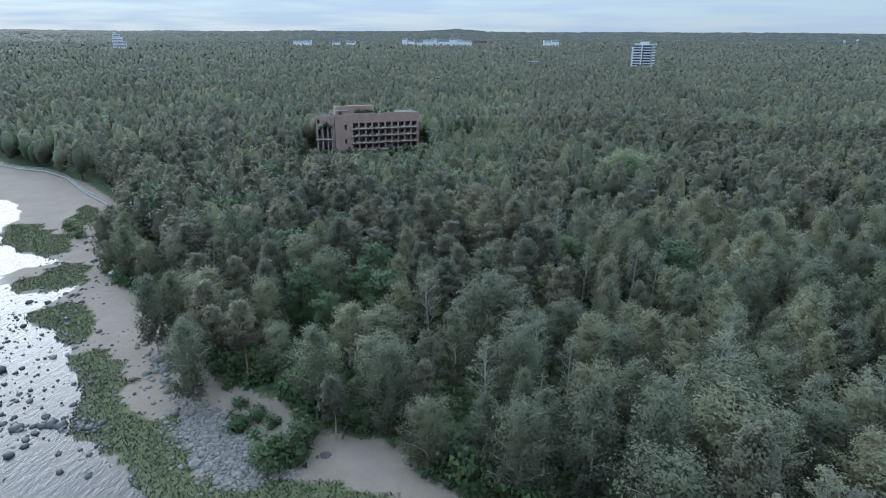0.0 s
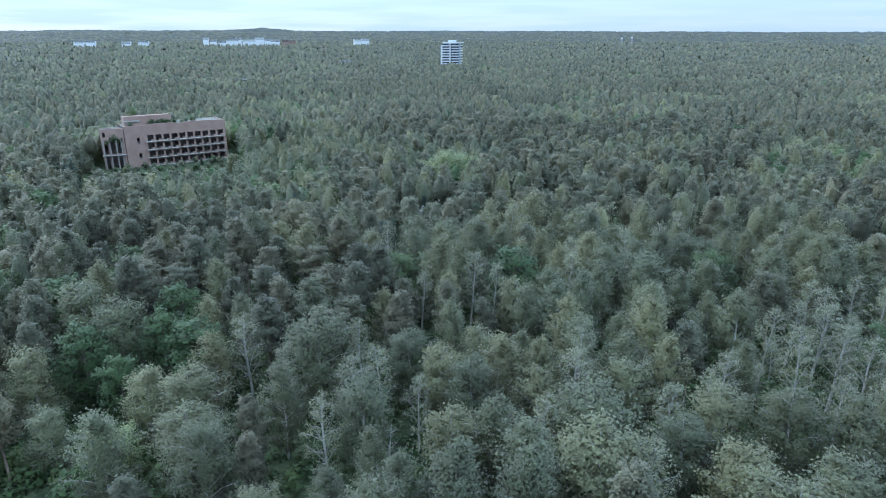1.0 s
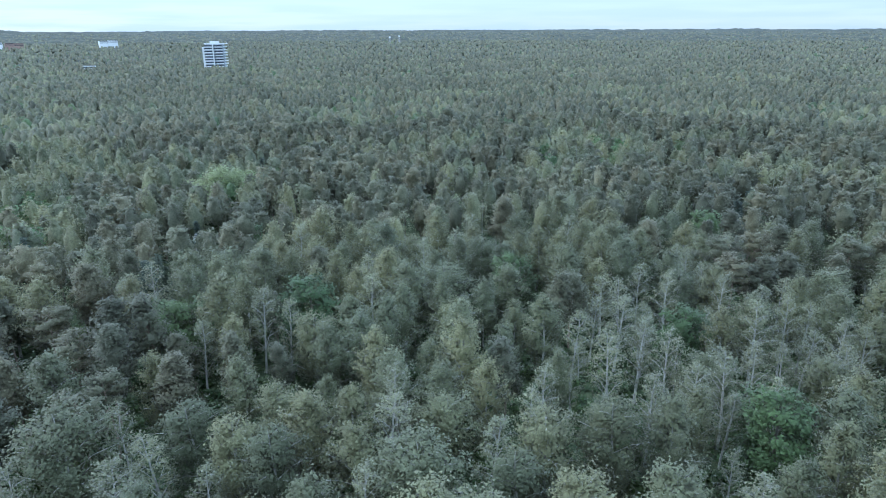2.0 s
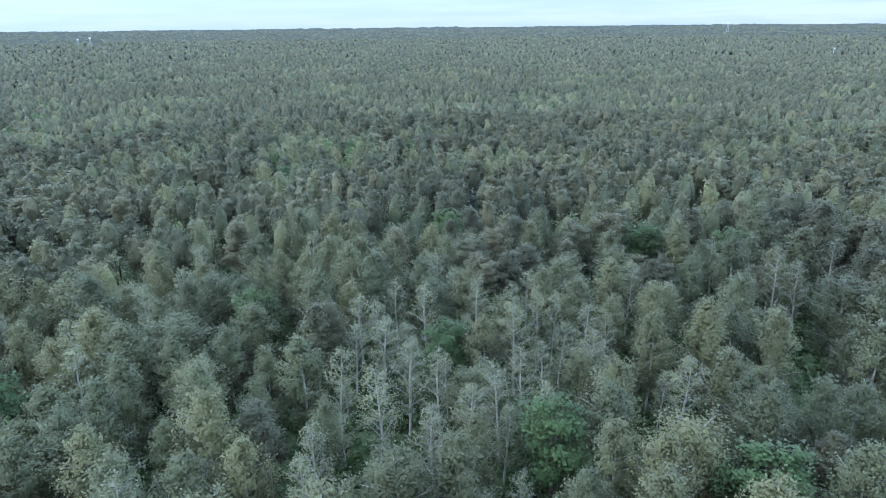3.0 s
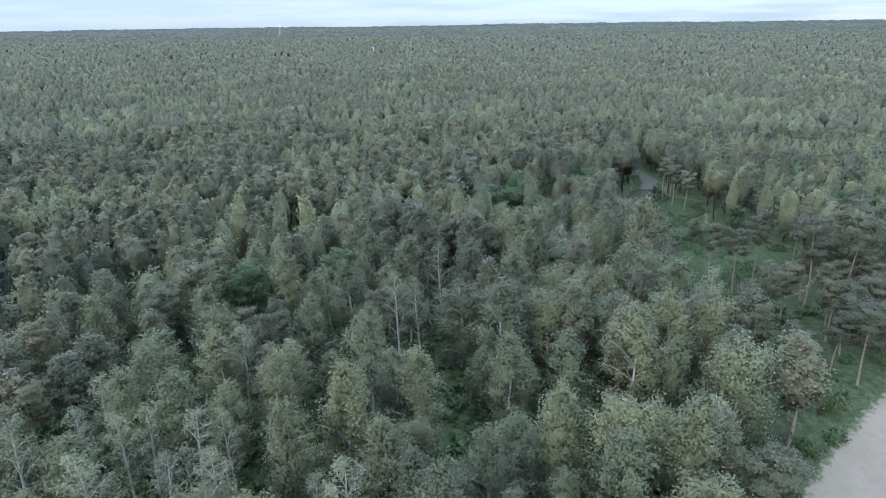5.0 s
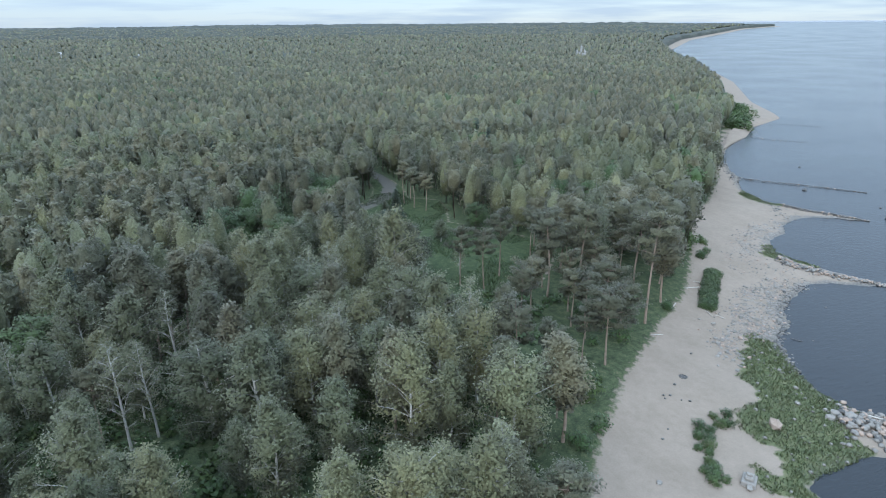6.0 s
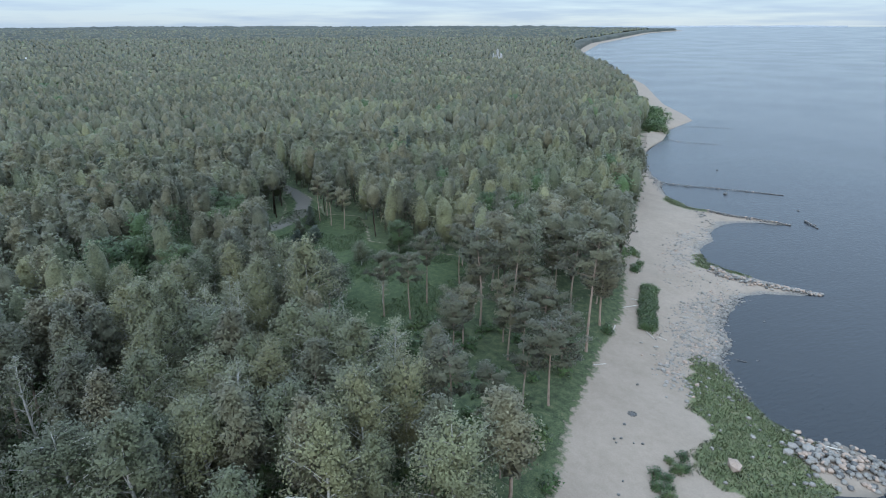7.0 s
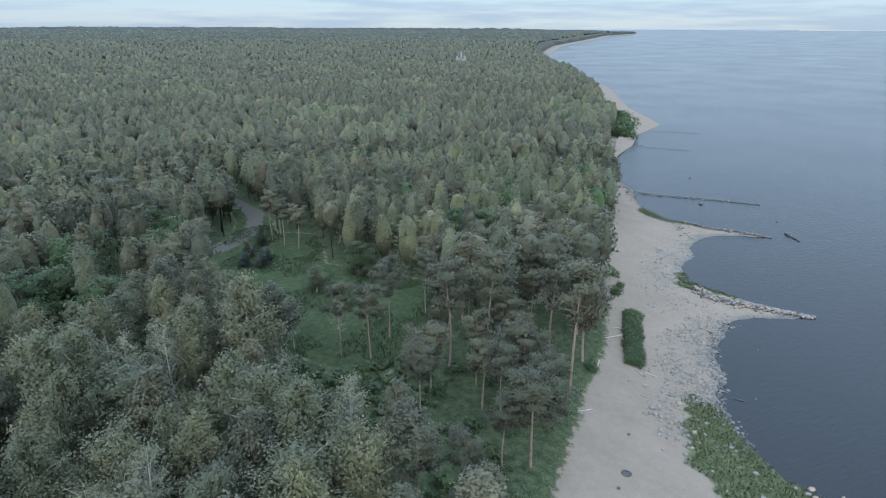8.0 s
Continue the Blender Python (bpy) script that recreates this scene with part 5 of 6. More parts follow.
# ---- weed, grass and bushes on the beach ----
def blades(name, label, mat, x, y, z, tall, wide):
    n = len(x)
    a, lean = rng.uniform(0, 6.28, n), rng.normal(0, 0.5, (n, 2))
    h = tall * rng.uniform(0.5, 1.4, n)
    base = np.stack([x, y, z - 0.03], -1)
    side = np.stack([np.cos(a), np.sin(a), 0 * a], -1) * wide * rng.uniform(0.6, 1.4, (n, 1))
    v = np.stack([base - side, base + side, base + np.stack([lean[:, 0] * h, lean[:, 1] * h, h], -1)], 1).reshape(-1, 3)
    nn = np.repeat(unit(np.stack([lean[:, 0], lean[:, 1], np.ones(n)], -1)), 3, 0)
    me = mesh_of(name, v, np.arange(3 * n).reshape(-1, 3), mat, nn, True, {"tint": np.repeat(rng.uniform(size=n), 3)})
    tagged(new(name, me), label, "grass", kind="stuff")


def in_mask(mask, lo_x, hi_x, lo_y, hi_y, count):
    """Random places where a zone of the ground lies."""
    cells = np.nonzero((mask > 0.45) & (GX > lo_x) & (GX < hi_x) & (GY > lo_y) & (GY < hi_y))[0]
    k = rng.choice(cells, count)
    x, y = GX[k] + rng.uniform(-1, 1, count), GY[k] + rng.uniform(-1, 1, count)
    sea, wood, z = plan(x, y)
    keep = sea > 0.1
    return x[keep], y[keep], z[keep]


blades("shore_grass", "green sedge and reed growing on the wet shore", M_WOODS["reed"], *in_mask(WEED, 80, 212, -165, -15, 20000), 0.34, 0.08)
blades("shore_grass", "olive sedge covering the muddy western shore", M_WOODS["sedge"], *in_mask(WEED, -160, -5, 40, 200, 26000), 0.34, 0.10)
blades("meadow_grass", "tall green grass in the forest clearing", M_WOODS["bush"], *in_mask(clear * step(-0.5, 0.6, rough(GX, GY, 7, 1.9)), 150, 280, -58, -8, 16000), 0.40, 0.10)

bush_models = []
for k in range(4):
    (cv, cf, cn), (wv, wf) = tree_shape(700 + k, "bush", 1.6, 0)
    bush_models.append((mesh_of("bush_crown", cv, cf, M_LEAF["bush"], cn, True), mesh_of("bush_stem", wv, wf, M_BARK["bush"])))
bush_first = {}


def bush(label, x, y, size, tall=1.0, variant=0):
    z = float(plan(np.array([x]), np.array([y]))[2][0])
    at = pose(x, y, z - 0.1, 0, 0, 61 * variant + 13 * x)
    key = (label, variant)
    if key not in bush_first:
        root = thing("bush", label, "bush", "bushes on the beach", at=at)
        part("foliage", bush_models[variant][0], root), part("stems", bush_models[variant][1], root)
        bush_first[key] = root
    else:
        root = copy_thing(bush_first[key], at)
    root.scale = (size, size, size * tall)


for k, (x, y) in enumerate([(107.9, -31.4), (106.2, -29.5), (104.3, -27.3), (106.6, -32.3), (105.4, -30.8), (104.1, -29.2), (102.9, -28), (101.6, -26.6), (100.7, -26.2), (99.9, -25.8), (100.2, -24.4), (98.2, -23.7), (97.9, -25.6), (99, -24.6), (108.9, -35.4), (107, -34.9), (108.3, -37.7), (106.5, -36)]):
    bush("low green bush rooted in the sand", x, y, 0.60 + 0.3 * rng.uniform(), 0.8, k % 4)
for k in range(54):
    s, side = (k // 3 + 0.5) / 18, k % 3 - 1.0
    bush("dense green creeper covering a low dune", 138.2 + 14.2 * s + 0.70 * side + rng.normal(0, 0.2), -65.6 - 17.2 * s + 0.55 * side + rng.normal(0, 0.2), rng.uniform(0.75, 0.95), 1.0, k % 4)
for k, (x, y, s) in enumerate([(169, -97, 1.0), (171.5, -99, 0.8), (163, -92, 0.9), (160.5, -87.6, 1.0), (162, -88.6, 0.8), (141, -57, 1.0), (-128, 172, 1.8), (-124, 170, 1.5), (-121, 166, 1.3), (-131, 176, 1.2), (-36, 82, 1.3), (-33, 80, 1.1), (-40, 85, 1.0), (-44, 90, 1.2), (-35, 77.5, 0.9), (-30.5, 71.5, 2.4), (-28, 73.5, 2.6), (-38, 79.5, 1.6), (-27, 77, 1.8)]):
    bush("rounded shrub at the edge of the woods", x, y, s, 1.0, k % 4)
for x, y, k, s in ((-47.5, 84.0, 0, 1.0), (-62, 100, 1, 1.05), (-59.0, 103.0, 2, 1.0), (-50, 89, 3, 0.9), (-98, 143, 0, 0.8), (-89, 138, 3, 1.0), (-93, 144, 1, 1.0), (-86, 133, 2, 0.9)):
    plant("birch", x, y, float(plan(np.array([x]), np.array([y]))[2][0]), 40 * k, s * 1.15, 0.9, k % 4)


# ---- small things on the sand ----
def log(label, x, y, turn, length, thick, z=None, mat=M_WOOD):
    pts = [np.array([(s - 0.5) * length, 0.12 * math.sin(s * 4) * length * 0.3, thick * 0.8 + 0.1 * math.sin(s * 3)]) for s in np.linspace(0, 1, 6)]
    root = thing("driftwood_log", label, "driftwood", at=pose(x, y, ground_at(x, y) if z is None else z, 0, 0, turn))
    part("stem", mesh_of("stem", *tube(pts, thick * np.linspace(1, 0.45, 6), 7), mat, smooth=True), root)
    part("branch", mesh_of("branch", *tube([pts[3], pts[3] + [0.3, 0.35, 0.1], pts[3] + [0.5, 0.8, 0.12]], [thick * 0.4, thick * 0.3, thick * 0.12], 5), mat, smooth=True), root)


log("bleached driftwood log lying on the sand", 136.6, -64.5, -20, 3.2, 0.11)
log("bleached driftwood log lying on the sand", 134.6, -65.6, 10, 2.2, 0.09)
log("dark branch floating in the shallows", 121.7, -72.4, 25, 2.2, 0.07, -0.03, M_WET_STONE)
log("pale plank-like log wedged among the boulders", 98.6, -59.4, 30, 3.0, 0.16)
log("weathered branch fallen from the bank", 147.5, -70, 75, 5.0, 0.14)
log("weathered branch fallen from the bank", 141.5, -59, 120, 4.0, 0.13)
log("weathered branch fallen from the bank", 133, -46, 70, 3.0, 0.1)
log("upright weathered stump of driftwood on the sand", 149.5, -74.5, 20, 1.6, 0.16)


def fire_ring(x, y, r, label):
    root = thing("fire_ring", label, "fire ring", at=pose(x, y, ground_at(x, y)))
    for k in range(9):
        a = k * 2 * math.pi / 9
        part("stone", stone_data["wet_dark_stone"][k % 8], root, at=pose(r * math.cos(a), r * math.sin(a), 0.05, 0, 0, 50 * k) @ Matrix.Diagonal((0.2, 0.2, 0.2, 1)))
    bm = bmesh.new()
    bmesh.ops.create_cone(bm, cap_ends=True, segments=12, radius1=r * 0.95, radius2=r * 0.5, depth=0.12)
    part("ash", bm_mesh("ash", bm, M_WET_STONE), root, "dark ash heap", at=pose(0, 0, 0.05))


fire_ring(119.4, -39.6, 0.6, "old fire place with dark ash on the sand")
fire_ring(-23.1, 74.0, 0.7, "ring of stones round ash beside the trees")
for k, (x, y) in enumerate([(115.6, -31.8), (115.9, -33.2), (116.4, -32.2), (114.2, -34.0), (113.4, -35.0), (125.2, -47.5), (109.5, -26.5), (108, -24), (118, -36.2)]):
    boulder("small dark clod lying on the sand", M_WET_STONE, x, y, 0.2 + 0.05 * (k % 3), 81 + k)
boulder("grey stone lying alone on the open sand", M_PALE_STONE, 100.8, -16.5, 0.5, 95, 0.7)


def concrete_base():
    """A ruined concrete footing with a broken block on it."""
    root = thing("concrete_ruin", "broken pale concrete footing on the beach", "ruin", at=pose(96.3, -28.3, ground_at(96.3, -28.3), 0, 0, 32))
    part("footing", boxes("footing", M_PALE_STONE, [((-1.25, -1.55, -0.4), (1.25, 1.55, 0.8))], 0.14), root)
    part("upper_block", boxes("upper_block", M_PALE_STONE, [((-0.75, -0.9, 0.78), (0.75, 1.0, 1.35))], 0.16), root)
    part("broken_slab", boxes("broken_slab", M_PALE_STONE, [((-0.5, 1.3, 0.5), (0.4, 2.5, 0.72))], 0.06), root, at=pose(0, 0, 0.1, -8, 0, 9))
    part("lump", stone_mesh(5, M_PALE_STONE, "lump"), root, at=pose(0.1, 0.2, 1.5) @ Matrix.Diagonal((0.5, 0.45, 0.5, 1)))
    root.scale = (0.76, 0.76, 0.95)


concrete_base()


def shore_fence():
    """The promenade rail along the edge of the western woods, on a low wall."""
    line = np.array([(-219, 258), (-202, 250), (-190, 247), (-171, 234), (-147, 211), (-133, 199), (-119, 186)], float)
    root = thing("promenade_railing", "grey steel railing on a low concrete wall", "railing", at=pose(*line[0], 0))
    seg = np.linalg.norm(np.diff(line, axis=0), axis=1)
    cum = np.r_[0, np.cumsum(seg)]
    s = np.arange(0, cum[-1], 2.5)
    x, y = np.interp(s, cum, line[:, 0]), np.interp(s, cum, line[:, 1])
    z = plan(x, y)[2]
    post = boxes("post", M_RAIL, [((-0.05, -0.05, 0), (0.05, 0.05, 1.1))])
    for a, b, c in zip(x, y, z):
        part("post", post, root, at=pose(a - line[0][0], b - line[0][1], c + 0.55))
    mid = [(a - line[0][0], b - line[0][1], c) for a, b, c in zip(x, y, z)]
    for name, lift in (("top_rail", 1.62), ("middle_rail", 1.1)):
        part(name, mesh_of(name, *tube([(a, b, c + lift) for a, b, c in mid], [0.05] * len(mid), 4), M_RAIL), root)
    part("base_wall", mesh_of("base_wall", *tube([(a, b, c + 0.25) for a, b, c in mid], [0.42] * len(mid), 4), M_CONCRETE), root, "low concrete wall")


shore_fence()


def boat(x, y, turn):
    root = thing("upturned_boat", "white upturned rowing boat under the trees", "boat", at=pose(x, y, ground_at(x, y), 0, 0, turn))
    pts = [(-2.0, 0, 0.1), (-1.2, 0, 0.32), (0, 0, 0.42), (1.2, 0, 0.32), (2.0, 0, 0.1)]
    part("hull", mesh_of("hull", *tube(pts, [0.1, 0.55, 0.7, 0.55, 0.1], 8), M_WHITE, smooth=True), root)
    part("keel", boxes("keel", M_GREY_FACADE, [((-1.3, -0.04, 0.95), (1.3, 0.04, 1.12))]), root)


boat(-93.5, 139.3, 30)


def white_board(x, y):
    root = thing("leaning_board", "bent white sheet leaning in a gap of the woods", "sheet", at=pose(x, y, ground_at(x, y), 0, 0, 15))
    part("post", boxes("post", M_WOOD, [((-0.08, -0.08, 0), (0.08, 0.08, 7.2))]), root)
    part("sheet", mesh_of("sheet", *tube([(0, 0.1, 5.4), (0.1, 0.1, 6.6), (0.5, 0.1, 7.6), (0.9, 0.1, 8.0)], [0.25, 0.42, 0.45, 0.3], 4), M_WHITE), root)


white_board(29, 187)


def picnic_table(x, y, turn):
    root = thing("picnic_table", "dark wooden picnic table among the trees", "table", at=pose(x, y, ground_at(x, y), 0, 0, turn))
    part("tabletop", boxes("tabletop", M_WOOD, [((-0.9, -0.4, 0.72), (0.9, 0.4, 0.77))]), root)
    for sx in (-0.7, 0.7):
        part("leg", boxes("leg", M_WOOD, [((sx - 0.05, -0.35, 0), (sx + 0.05, 0.35, 0.715))]), root)
    for sy in (-0.75, 0.75):
        part("bench", boxes("bench", M_WOOD, [((-0.9, sy - 0.14, 0.42), (0.9, sy + 0.14, 0.46)), ((-0.7, sy - 0.06, 0), (-0.6, sy + 0.06, 0.415)), ((0.6, sy - 0.06, 0), (0.7, sy + 0.06, 0.415))]), root)


picnic_table(187, 20.5, 25)


# ---- buildings ----
def wall_with_holes(bm, x0, x1, z0, z1, y0, y1, holes):
    """A straight wall cut by rectangular openings (x from, x to, z from, z to), built of blocks between them."""
    xs = sorted({x0, x1, *[h[0] for h in holes], *[h[1] for h in holes]})
    zs = sorted({z0, z1, *[h[2] for h in holes], *[h[3] for h in holes]})
    for zl, zh in zip(zs[:-1], zs[1:]):
        for xl, xh in zip(xs[:-1], xs[1:]):
            if not any(h[0] <= xl + 1e-6 and h[1] >= xh - 1e-6 and h[2] <= zl + 1e-6 and h[3] >= zh - 1e-6 for h in holes):
                box_bm(bm, (xl, y0, zl), (xh, y1, zh))
    bmesh.ops.remove_doubles(bm, verts=bm.verts, dist=1e-4)


def brick_shell():
    """The unfinished brick sanatorium: five storeys of open balconies, a blank stair bay, a columned wing, a roof house."""
    ang = math.degrees(math.atan2(16.5, 38))
    root = thing("abandoned_building", "abandoned unfinished red brick building with empty balconies", "building", at=pose(-78, 299.5, 2.0, 0, 0, ang))
    length, depth, top, floor, bay0 = 41.5, 15.0, 18.6, 3.44, 8.2
    bays, pitch = 10, (41.5 - 8.2 - 0.6) / 10
    holes = []
    for s in range(5):
        zb = top - 6.9 - s * floor
        for b in range(bays):
            x = bay0 + 0.25 + b * pitch
            holes += [(x + 0.3, x + 1.6, max(zb, 0.05), zb + 2.6), (x + 1.6, x + 2.75, max(zb + 0.7, 0.05), zb + 2.6)]
        holes = [h for h in holes if h[3] > 0.4]
    arches = [(4.6, 5.7, z, z + 2.6) for z in (top - 7.6, top - 14.2)] + [(4.8, 5.8, 0.1, 2.2)]
    bm = bmesh.new()
    wall_with_holes(bm, 0, length, 0, top, 0, 0.5, holes + arches)
    part("front_wall", bm_mesh("front_wall", bm, M_BRICK), root)
    bm = bmesh.new()
    ends = [(2.2, 3.6, top - 6.9 - s * floor, top - 4.6 - s * floor) for s in range(5) if top - 6.9 - s * floor > 0]
    wall_with_holes(bm, 0, depth, 0, top - 0.4, 0, 0.5, [(depth - h[1], depth - h[0], h[2], h[3]) for h in ends])
    part("end_wall", bm_mesh("end_wall", bm, M_BRICK), root, at=pose(length + 0.5, 0.5, 0, 0, 0, 90))
    part("back_wall", boxes("back_wall", M_BRICK, [((0, depth + 0.01, 0), (length, depth + 0.5, top - 0.6))]), root)
    part("inner_wall", boxes("inner_wall", M_DARK, [((0.5, 3.6, 0), (length - 0.5, 3.8, top - 1.0))]), root, "bare inner partition")
    for b in range(bays + 1):
        x = bay0 + b * pitch
        part("party_wall", boxes("party_wall", M_DARK, [((x - 0.12, 0.52, 0), (x + 0.12, 3.58, top - 1.2))]), root)
    part("roof", boxes("roof", M_ROOF, [((0.5, 0.52, top - 1.0), (length - 0.2, depth, top - 0.7))]), root)
    for s in range(5):
        zb = top - 6.9 - s * floor
        if zb > 0:
            slab = part("balcony_slab", boxes("balcony_slab", M_CONCRETE, [((bay0 - 0.3, -1.25, zb - 0.22), (length - 0.5, -0.02, zb))], 0.03), root, "pale concrete balcony slab")
            part("floor_slab", boxes("floor_slab", M_CONCRETE, [((0.5, 0.52, zb - 0.2), (length - 0.5, 3.58, zb - 0.02))]), root)
    # side wing with tall columns
    wing = pose(0, 0, 0, 0, 0, 168 - 0)
    bm = bmesh.new()
    wall_with_holes(bm, 0.3, 9.0, 0, top - 0.6, 0, 0.45, [(1.3, 3.2, 7.6, 13.0), (3.9, 5.6, 7.6, 13.0), (6.6, 8.0, 7.6, 11.8), (1.3, 3.2, 0.4, 6.6), (3.9, 5.6, 0.4, 6.6), (6.6, 8.0, 0.4, 6.6), (7.2, 8.2, 14.6, 16.6)])
    part("wing_wall", bm_mesh("wing_wall", bm, M_BRICK), root, at=wing @ pose(0, -0.45, 0))
    part("wing_back", boxes("wing_back", M_DARK, [((0.3, -6.0, 0), (9.0, -5.8, top - 1.0))]), root, at=wing)
    part("wing_side", boxes("wing_side", M_BRICK, [((8.6, -9.0, 0), (9.0, -0.46, top - 1.2))]), root, at=wing)
    part("wing_roof", boxes("wing_roof", M_ROOF, [((0.3, -9.0, top - 1.4), (8.58, -0.46, top - 1.2))]), root, at=wing)
    for x in (1.6, 3.5, 5.9, 8.3):
        part("column", boxes("column", M_CONCRETE, [((x - 0.18, 0.02, 0), (x + 0.18, 0.42, 13.2))]), root, "pale concrete column", at=wing)
    part("wing_slab", boxes("wing_slab", M_CONCRETE, [((0.3, 0.02, 6.9), (9.2, 1.1, 7.15))]), root, at=wing)
    # roof house and the growth on the roof
    bm = bmesh.new()
    wall_with_holes(bm, 0, 19, 0, 4.0, 0, 0.4, [(10.4, 11.3, 0.9, 2.3)])
    part("roof_house_front", bm_mesh("roof_house_front", bm, M_BRICK), root, at=pose(1.5, 5.5, top - 0.7))
    part("roof_house", boxes("roof_house", M_BRICK, [((1.5, 5.92, top - 0.7), (20.5, 12, top + 2.9))]), root)
    part("parapet", boxes("parapet", M_BRICK, [((9.0, -0.02, top), (20.0, 0.48, top + 0.35)), ((24, -0.02, top), (36, 0.48, top + 0.3))]), root)
    part("roof_slab", boxes("roof_slab", M_CONCRETE, [((0.8, 5.0, top + 1.0), (7.5, 5.45, top + 1.5))], 0.05), root)
    for k, (x, y, s) in enumerate([(12, 4.6, 1.3), (14.5, 4.2, 1.1), (17, 4.5, 1.3), (19, 4.4, 1.0), (22, 7, 1.0), (27, 8, 0.9), (30, 9, 1.2), (6, 9, 1.5), (3.5, 3.5, 0.9), (24.5, 5, 0.8)]):
        crown = part("roof_shrub", bush_models[k % 4][0], root, "green shrub grown on the roof", at=pose(x, y, top - 0.75 + (4.2 if 5.9 < y < 12 and x < 20 else 0), 0, 0, 70 * k) @ Matrix.Diagonal((s, s, s, 1)))
    for k, (x, y, z, s) in enumerate([(-2.5, 1.0, top - 6.2, 1.3), (-4.5, 1.4, top - 6.0, 1.5), (-6.5, 1.6, top - 7.0, 1.1)]):
        part("wall_shrub", bush_models[k][0], root, "green shrub grown on the ledge", at=pose(x, y, z, 0, 0, 50 * k) @ Matrix.Diagonal((s, s, s, 1)))


def tower_block():
    """The pale high-rise above the woods, with balcony bands and a flared roof frame."""
    root = thing("tower_block", "white high-rise block with stacked balconies", "building", at=pose(183, 870, 2.0, 0, 0, -12))
    top, floor = 40.0, 3.25
    part("core", boxes("core", M_GREY_FACADE, [((-11.5, -8, 0), (12, 9, top))]), root)
    part("stair_slab", boxes("stair_slab", M_WHITE, [((-14.6, -6, 0), (-12, 4, top - 3))]), root, "blank white end wall")
    for k in range(11):
        z = 4.0 + k * floor
        part("balcony_band", boxes("balcony_band", M_WHITE, [((-12.6, -9.5, z), (-3.2, -8.02, z + 1.15))]), root)
        part("balcony_band", boxes("balcony_band", M_WHITE, [((0.6, -9.5, z), (9.0, -8.02, z + 0.95))]), root)
        part("balcony_band", boxes("balcony_band", M_WHITE, [((10.2, -9.3, z + 0.4), (14.6, -6.0, z + 1.3))]), root)
        part("window_band", boxes("window_band", M_GLASS, [((-12.4, -8.06, z + 1.25), (9.0, -8.01, z + 2.6))]), root)
    part("pier", boxes("pier", M_WHITE, [((-3.0, -8.9, 0), (-1.6, -8.03, top))]), root)
    part("roof_frame", boxes("roof_frame", M_WHITE, [((-12, -11, top + 0.6), (15.5, -9.4, top + 1.5)), ((-12, -9.4, top + 0.8), (-10.8, 9, top + 1.5)), ((14, -9.4, top + 0.8), (15.2, 9, top + 1.5))]), root)
    for x in (-10, -3, 4, 11):
        part("roof_post", boxes("roof_post", M_WHITE, [((x - 0.4, -8.0, top), (x + 0.4, -7.2, top + 0.6)), ((x - 0.3, -10.0, top - 0.3), (x + 0.3, -7.9, top + 0.59))]), root)
    part("lift_house", boxes("lift_house", M_WHITE, [((-5, -5, top), (6, 5, top + 3.6))]), root)
    annex = thing("low_annex", "low pink-roofed annex beside the high-rise", "building", at=pose(150, 856, 2.0, 0, 0, -10))
    part("wall", boxes("wall", M_WHITE, [((-9, -6, 0), (9, 6, 9))]), annex)
    part("roof", boxes("roof", M_REDROOF, [((-9.5, -6.5, 9), (9.5, 6.5, 9.6))]), annex)
    annex = thing("low_annex", "low grey annex at the foot of the high-rise", "building", at=pose(206, 856, 2.0, 0, 0, -10))
    part("wall", boxes("wall", M_GREY_FACADE, [((-6, -6, 0), (6, 6, 11))]), annex)
    part("roof", boxes("roof", M_WHITE, [((-6.5, -6.5, 11), (6.5, 6.5, 11.6))]), annex)


def far_block(name, label, x, y, turn, wide, deep, top, mat=None, rows=4):
    """A distant slab block with bands of windows."""
    base = ground_at(x, y)
    root = thing(name, label, "building", "distant town blocks", at=pose(x, y, base, 0, 0, turn))
    part("wall", boxes("wall", mat or M_WHITE, [((-wide / 2, -deep / 2, 0), (wide / 2, deep / 2, top))]), root)
    for k in range(rows):
        z = top - 3.0 * (k + 1)
        part("window_band", boxes("window_band", M_GLASS, [((-wide / 2 + 0.6, -deep / 2 - 0.05, z + 0.8), (wide / 2 - 0.6, -deep / 2 - 0.005, z + 2.1))]), root)
    part("roof", boxes("roof", M_ROOF, [((-wide / 2 - 0.3, -deep / 2 - 0.3, top), (wide / 2 + 0.3, deep / 2 + 0.3, top + 0.5))]), root)


def stepped_tower():
    base = ground_at(-901, 1500)
    root = thing("stepped_tower", "pale stepped tower building above the woods", "building", at=pose(-901, 1500, base, 0, 0, 31))
    for k, (w, z0, z1) in enumerate([((-14, 16), 0, 25), ((-14, 9), 25, 34), ((-12, 3), 34, 41), ((-10, -3), 41, 46)]):
        part("tier", boxes("tier", M_WHITE, [((w[0], -8, z0), (w[1], 8, z1))]), root)
        for j in range(int((z1 - max(z0, 12)) / 3.2)):
            part("window_band", boxes("window_band", M_GLASS, [((w[0] + 1, -8.06, max(z0, 12) + j * 3.2 + 1), (w[1] - 1, -8.005, max(z0, 12) + j * 3.2 + 2.2))]), root)


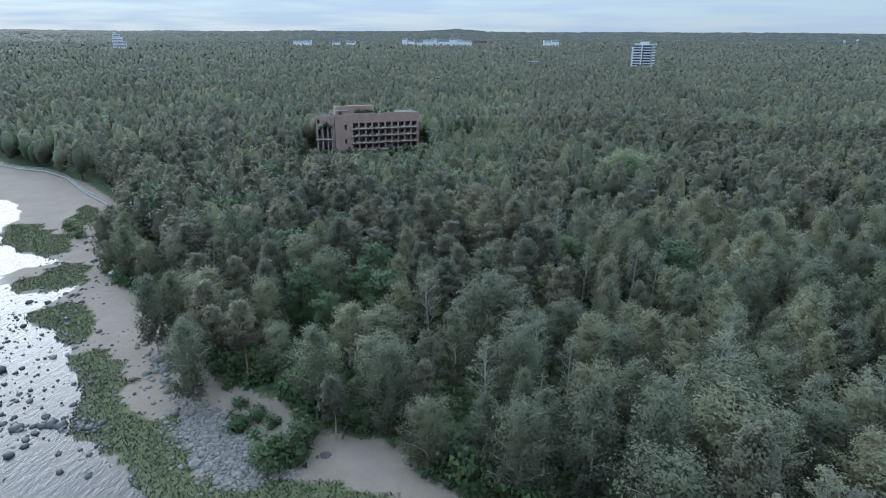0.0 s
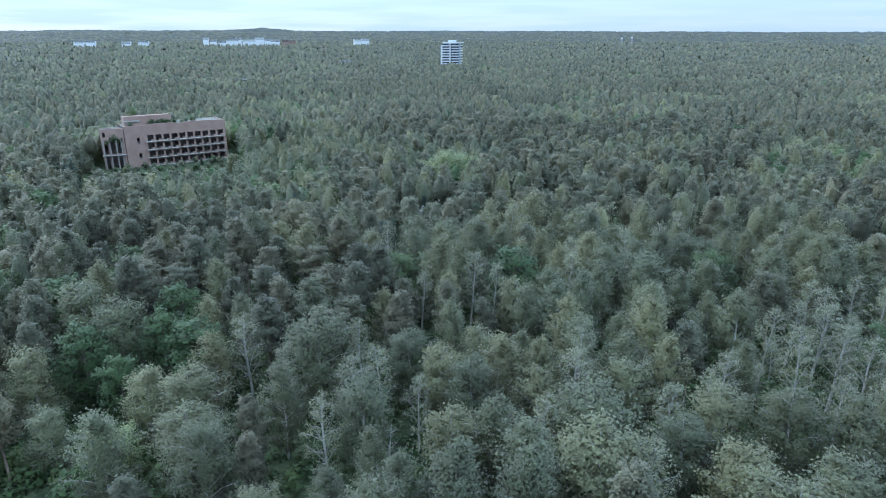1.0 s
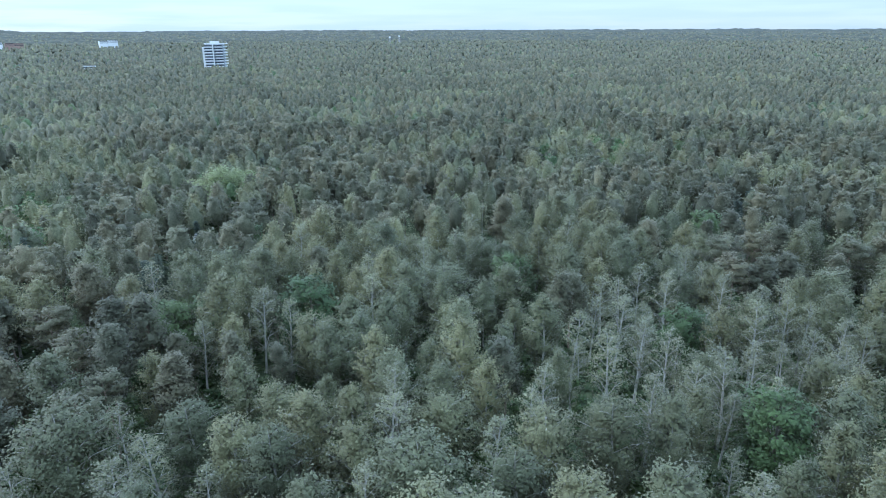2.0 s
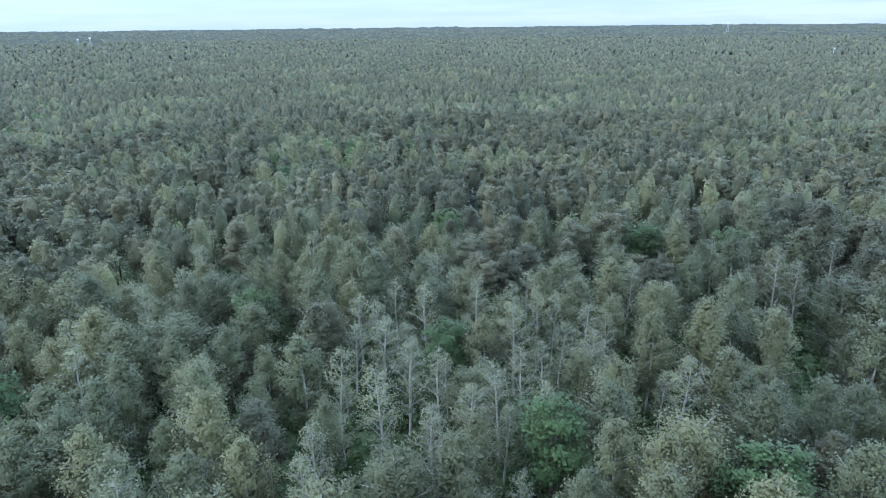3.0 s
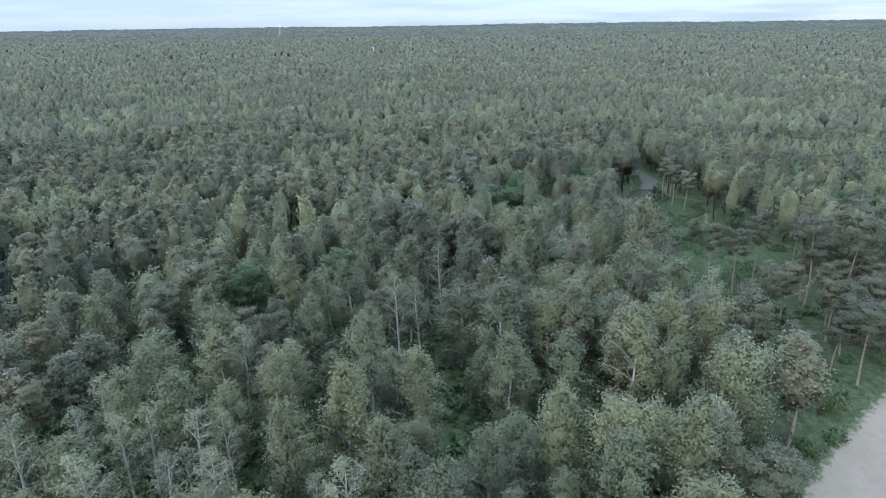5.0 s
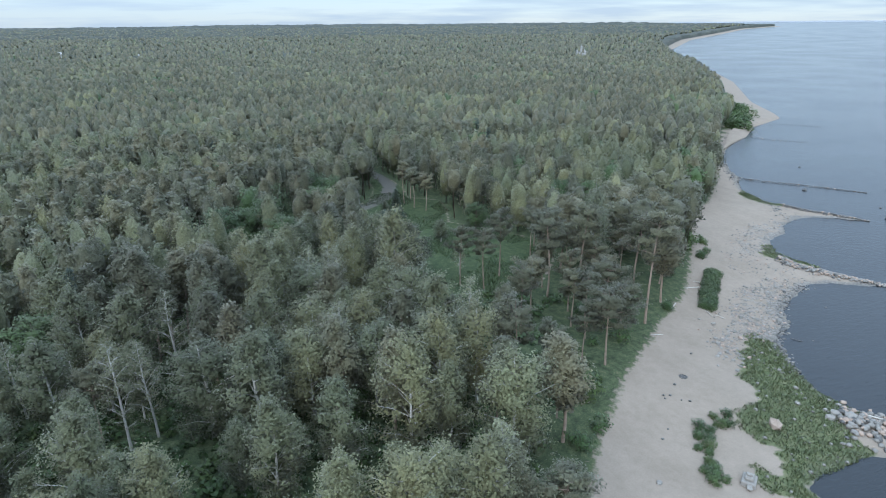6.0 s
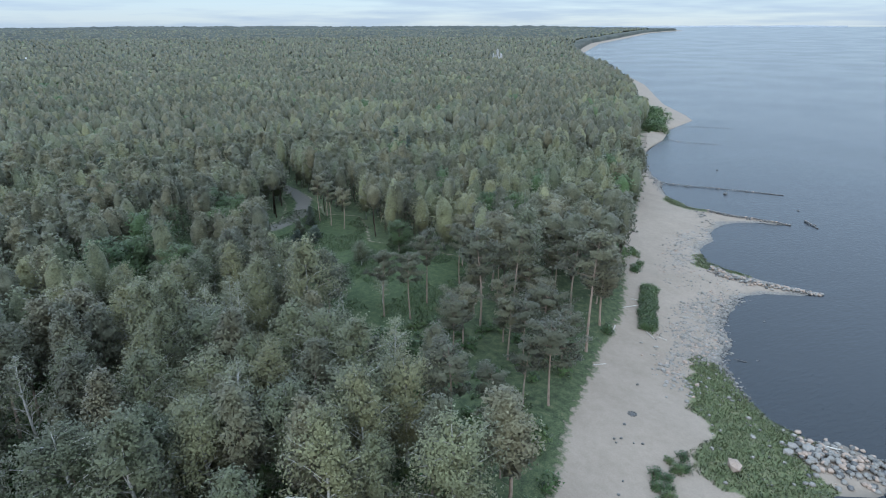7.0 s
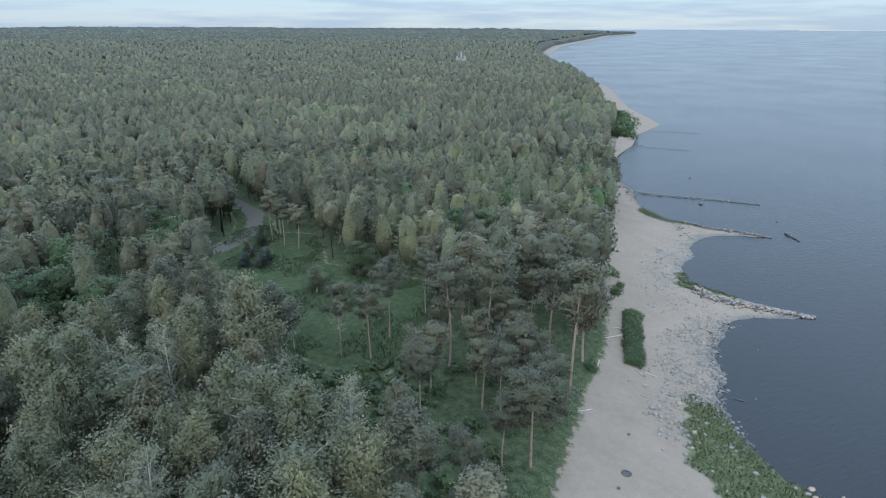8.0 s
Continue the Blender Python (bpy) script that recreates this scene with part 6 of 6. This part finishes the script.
def church():
    base = ground_at(800, -536)
    root = thing("church", "pale church with several thin domed towers", "church", at=pose(800, -536, base, 0, 0, -33))
    part("nave", boxes("nave", M_CONCRETE, [((-9, -7, 0), (9, 7, 13.5))]), root)
    for k, (x, y, h) in enumerate([(-8, -5, 17), (8, -5, 18), (0, 0, 23.5), (-3, 6, 18), (12, 2, 15), (-13, 0, 15)]):
        r = 1.5 if k == 2 else 1.1
        tower = part("turret", mesh_of("turret", *tube([(x, y, 0), (x, y, h - 2)], [r, r], 8), M_CONCRETE), root)
        part("dome", mesh_of("dome", *tube([(x, y, h - 2), (x, y, h - 1), (x, y, h), (x, y, h + 1.4)], [r * 0.9, r * 1.25, r * 0.8, 0.06], 8), M_CONCRETE, smooth=True), tower)
    part("porch", boxes("porch", M_CONCRETE, [((9.02, -4, 0), (14, 4, 11))]), root)


def mast(label, x, y, top, wide):
    base = ground_at(x, y)
    root = thing("radio_mast", label, "mast", at=pose(x, y, base))
    for sx, sy in ((1, 1), (1, -1), (-1, 1), (-1, -1)):
        part("leg", mesh_of("leg", *tube([(sx * wide, sy * wide, 0), (sx * wide * 0.35, sy * wide * 0.35, top)], [wide * 0.16, wide * 0.14], 4), M_RAIL), root)
    for k in range(6):
        z, w = top * (0.4 + 0.1 * k), wide * (1 - 0.65 * (0.4 + 0.1 * k))
        part("brace", mesh_of("brace", *tube([(-w, -w, z), (w, -w, z), (w, w, z), (-w, w, z), (-w, -w, z)], [wide * 0.1] * 5, 4), M_RAIL), root)
    part("head", boxes("head", M_WHITE, [((-wide * 0.7, -wide * 0.7, top), (wide * 0.7, wide * 0.7, top + wide * 1.4))]), root)


brick_shell()
tower_block()
stepped_tower()
church()
for k, (x, y, w, h) in enumerate([(-281, 1930, 15, 31), (-262, 1933, 18, 25), (-238, 1936, 24, 22), (-212, 1938, 34, 27), (-196, 1940, 16, 30), (-165, 1943, 42, 26), (-140, 1945, 24, 31), (-119, 1946, 16, 27), (-98, 1948, 26, 25), (-70, 1949, 20, 24), (138, 1946, 30, 26), (155, 1944, 22, 28), (-560, 1840, 50, 24), (-470, 1870, 22, 22), (-430, 1880, 26, 23), (-52, 1950, 20, 23)]):
    far_block("distant_block", "pale apartment block of the distant town" if k != 9 else "brick-red apartment block of the distant town", x, y, 6, w, 14, h, M_BRICK if k in (9, 15) else M_WHITE, 2)
far_block("woodland_house", "small pale-roofed house among the trees", 46, 929, 0, 14, 10, 15, M_WHITE, 1)
far_block("woodland_house", "small pale-roofed house among the trees", -62, 640, 10, 9, 6, 12.5, M_WHITE, 1)
far_block("woodland_house", "low house roof showing between the crowns", -395, 700, 25, 22, 9, 12.0, M_GREY_FACADE, 1)
far_block("white_tank", "small white tank standing above the trees", 1291, 135, 0, 5, 5, 16, M_WHITE, 0)
far_block("white_tank", "small white tank standing above the trees", 1180, 20, 0, 3, 3, 14, M_WHITE, 0)
mast("grey lattice mast above the woods", 912, 1858, 26, 3.0)
mast("grey lattice mast above the woods", 938, 1845, 29, 3.0)
mast("pale tall lattice mast on the skyline", 2589, 579, 44, 4.5)


def far_shore():
    """The other coast, a thin dark line under the sky across the water."""
    a = np.radians(np.arange(-64, -24, 0.4))
    lift = 3.0 + 2.2 * np.abs(np.sin(a * 37)) + 2.0 * np.sin(a * 11)
    x, y = 60 + 4860 * np.cos(a), 20 + 4860 * np.sin(a)
    lo, hi = np.stack([x, y, 0 * a + 30], -1), np.stack([x, y, 42 + np.maximum(lift, 1.5)], -1)
    v = np.concatenate([lo, hi, hi + [20, -20, 0], lo + [20, -20, 0]])
    n = len(a)
    k = np.arange(n - 1)
    q = np.concatenate([np.stack([k + r * n, k + 1 + r * n, k + 1 + (r + 1) * n, k + (r + 1) * n], -1) for r in range(3)])
    tagged(new("far_coast", mesh_of("far_coast", v, q, M_GREY_FACADE, smooth=True)), "low blue-grey coast across the water", "coast", kind="structure")


far_shore()
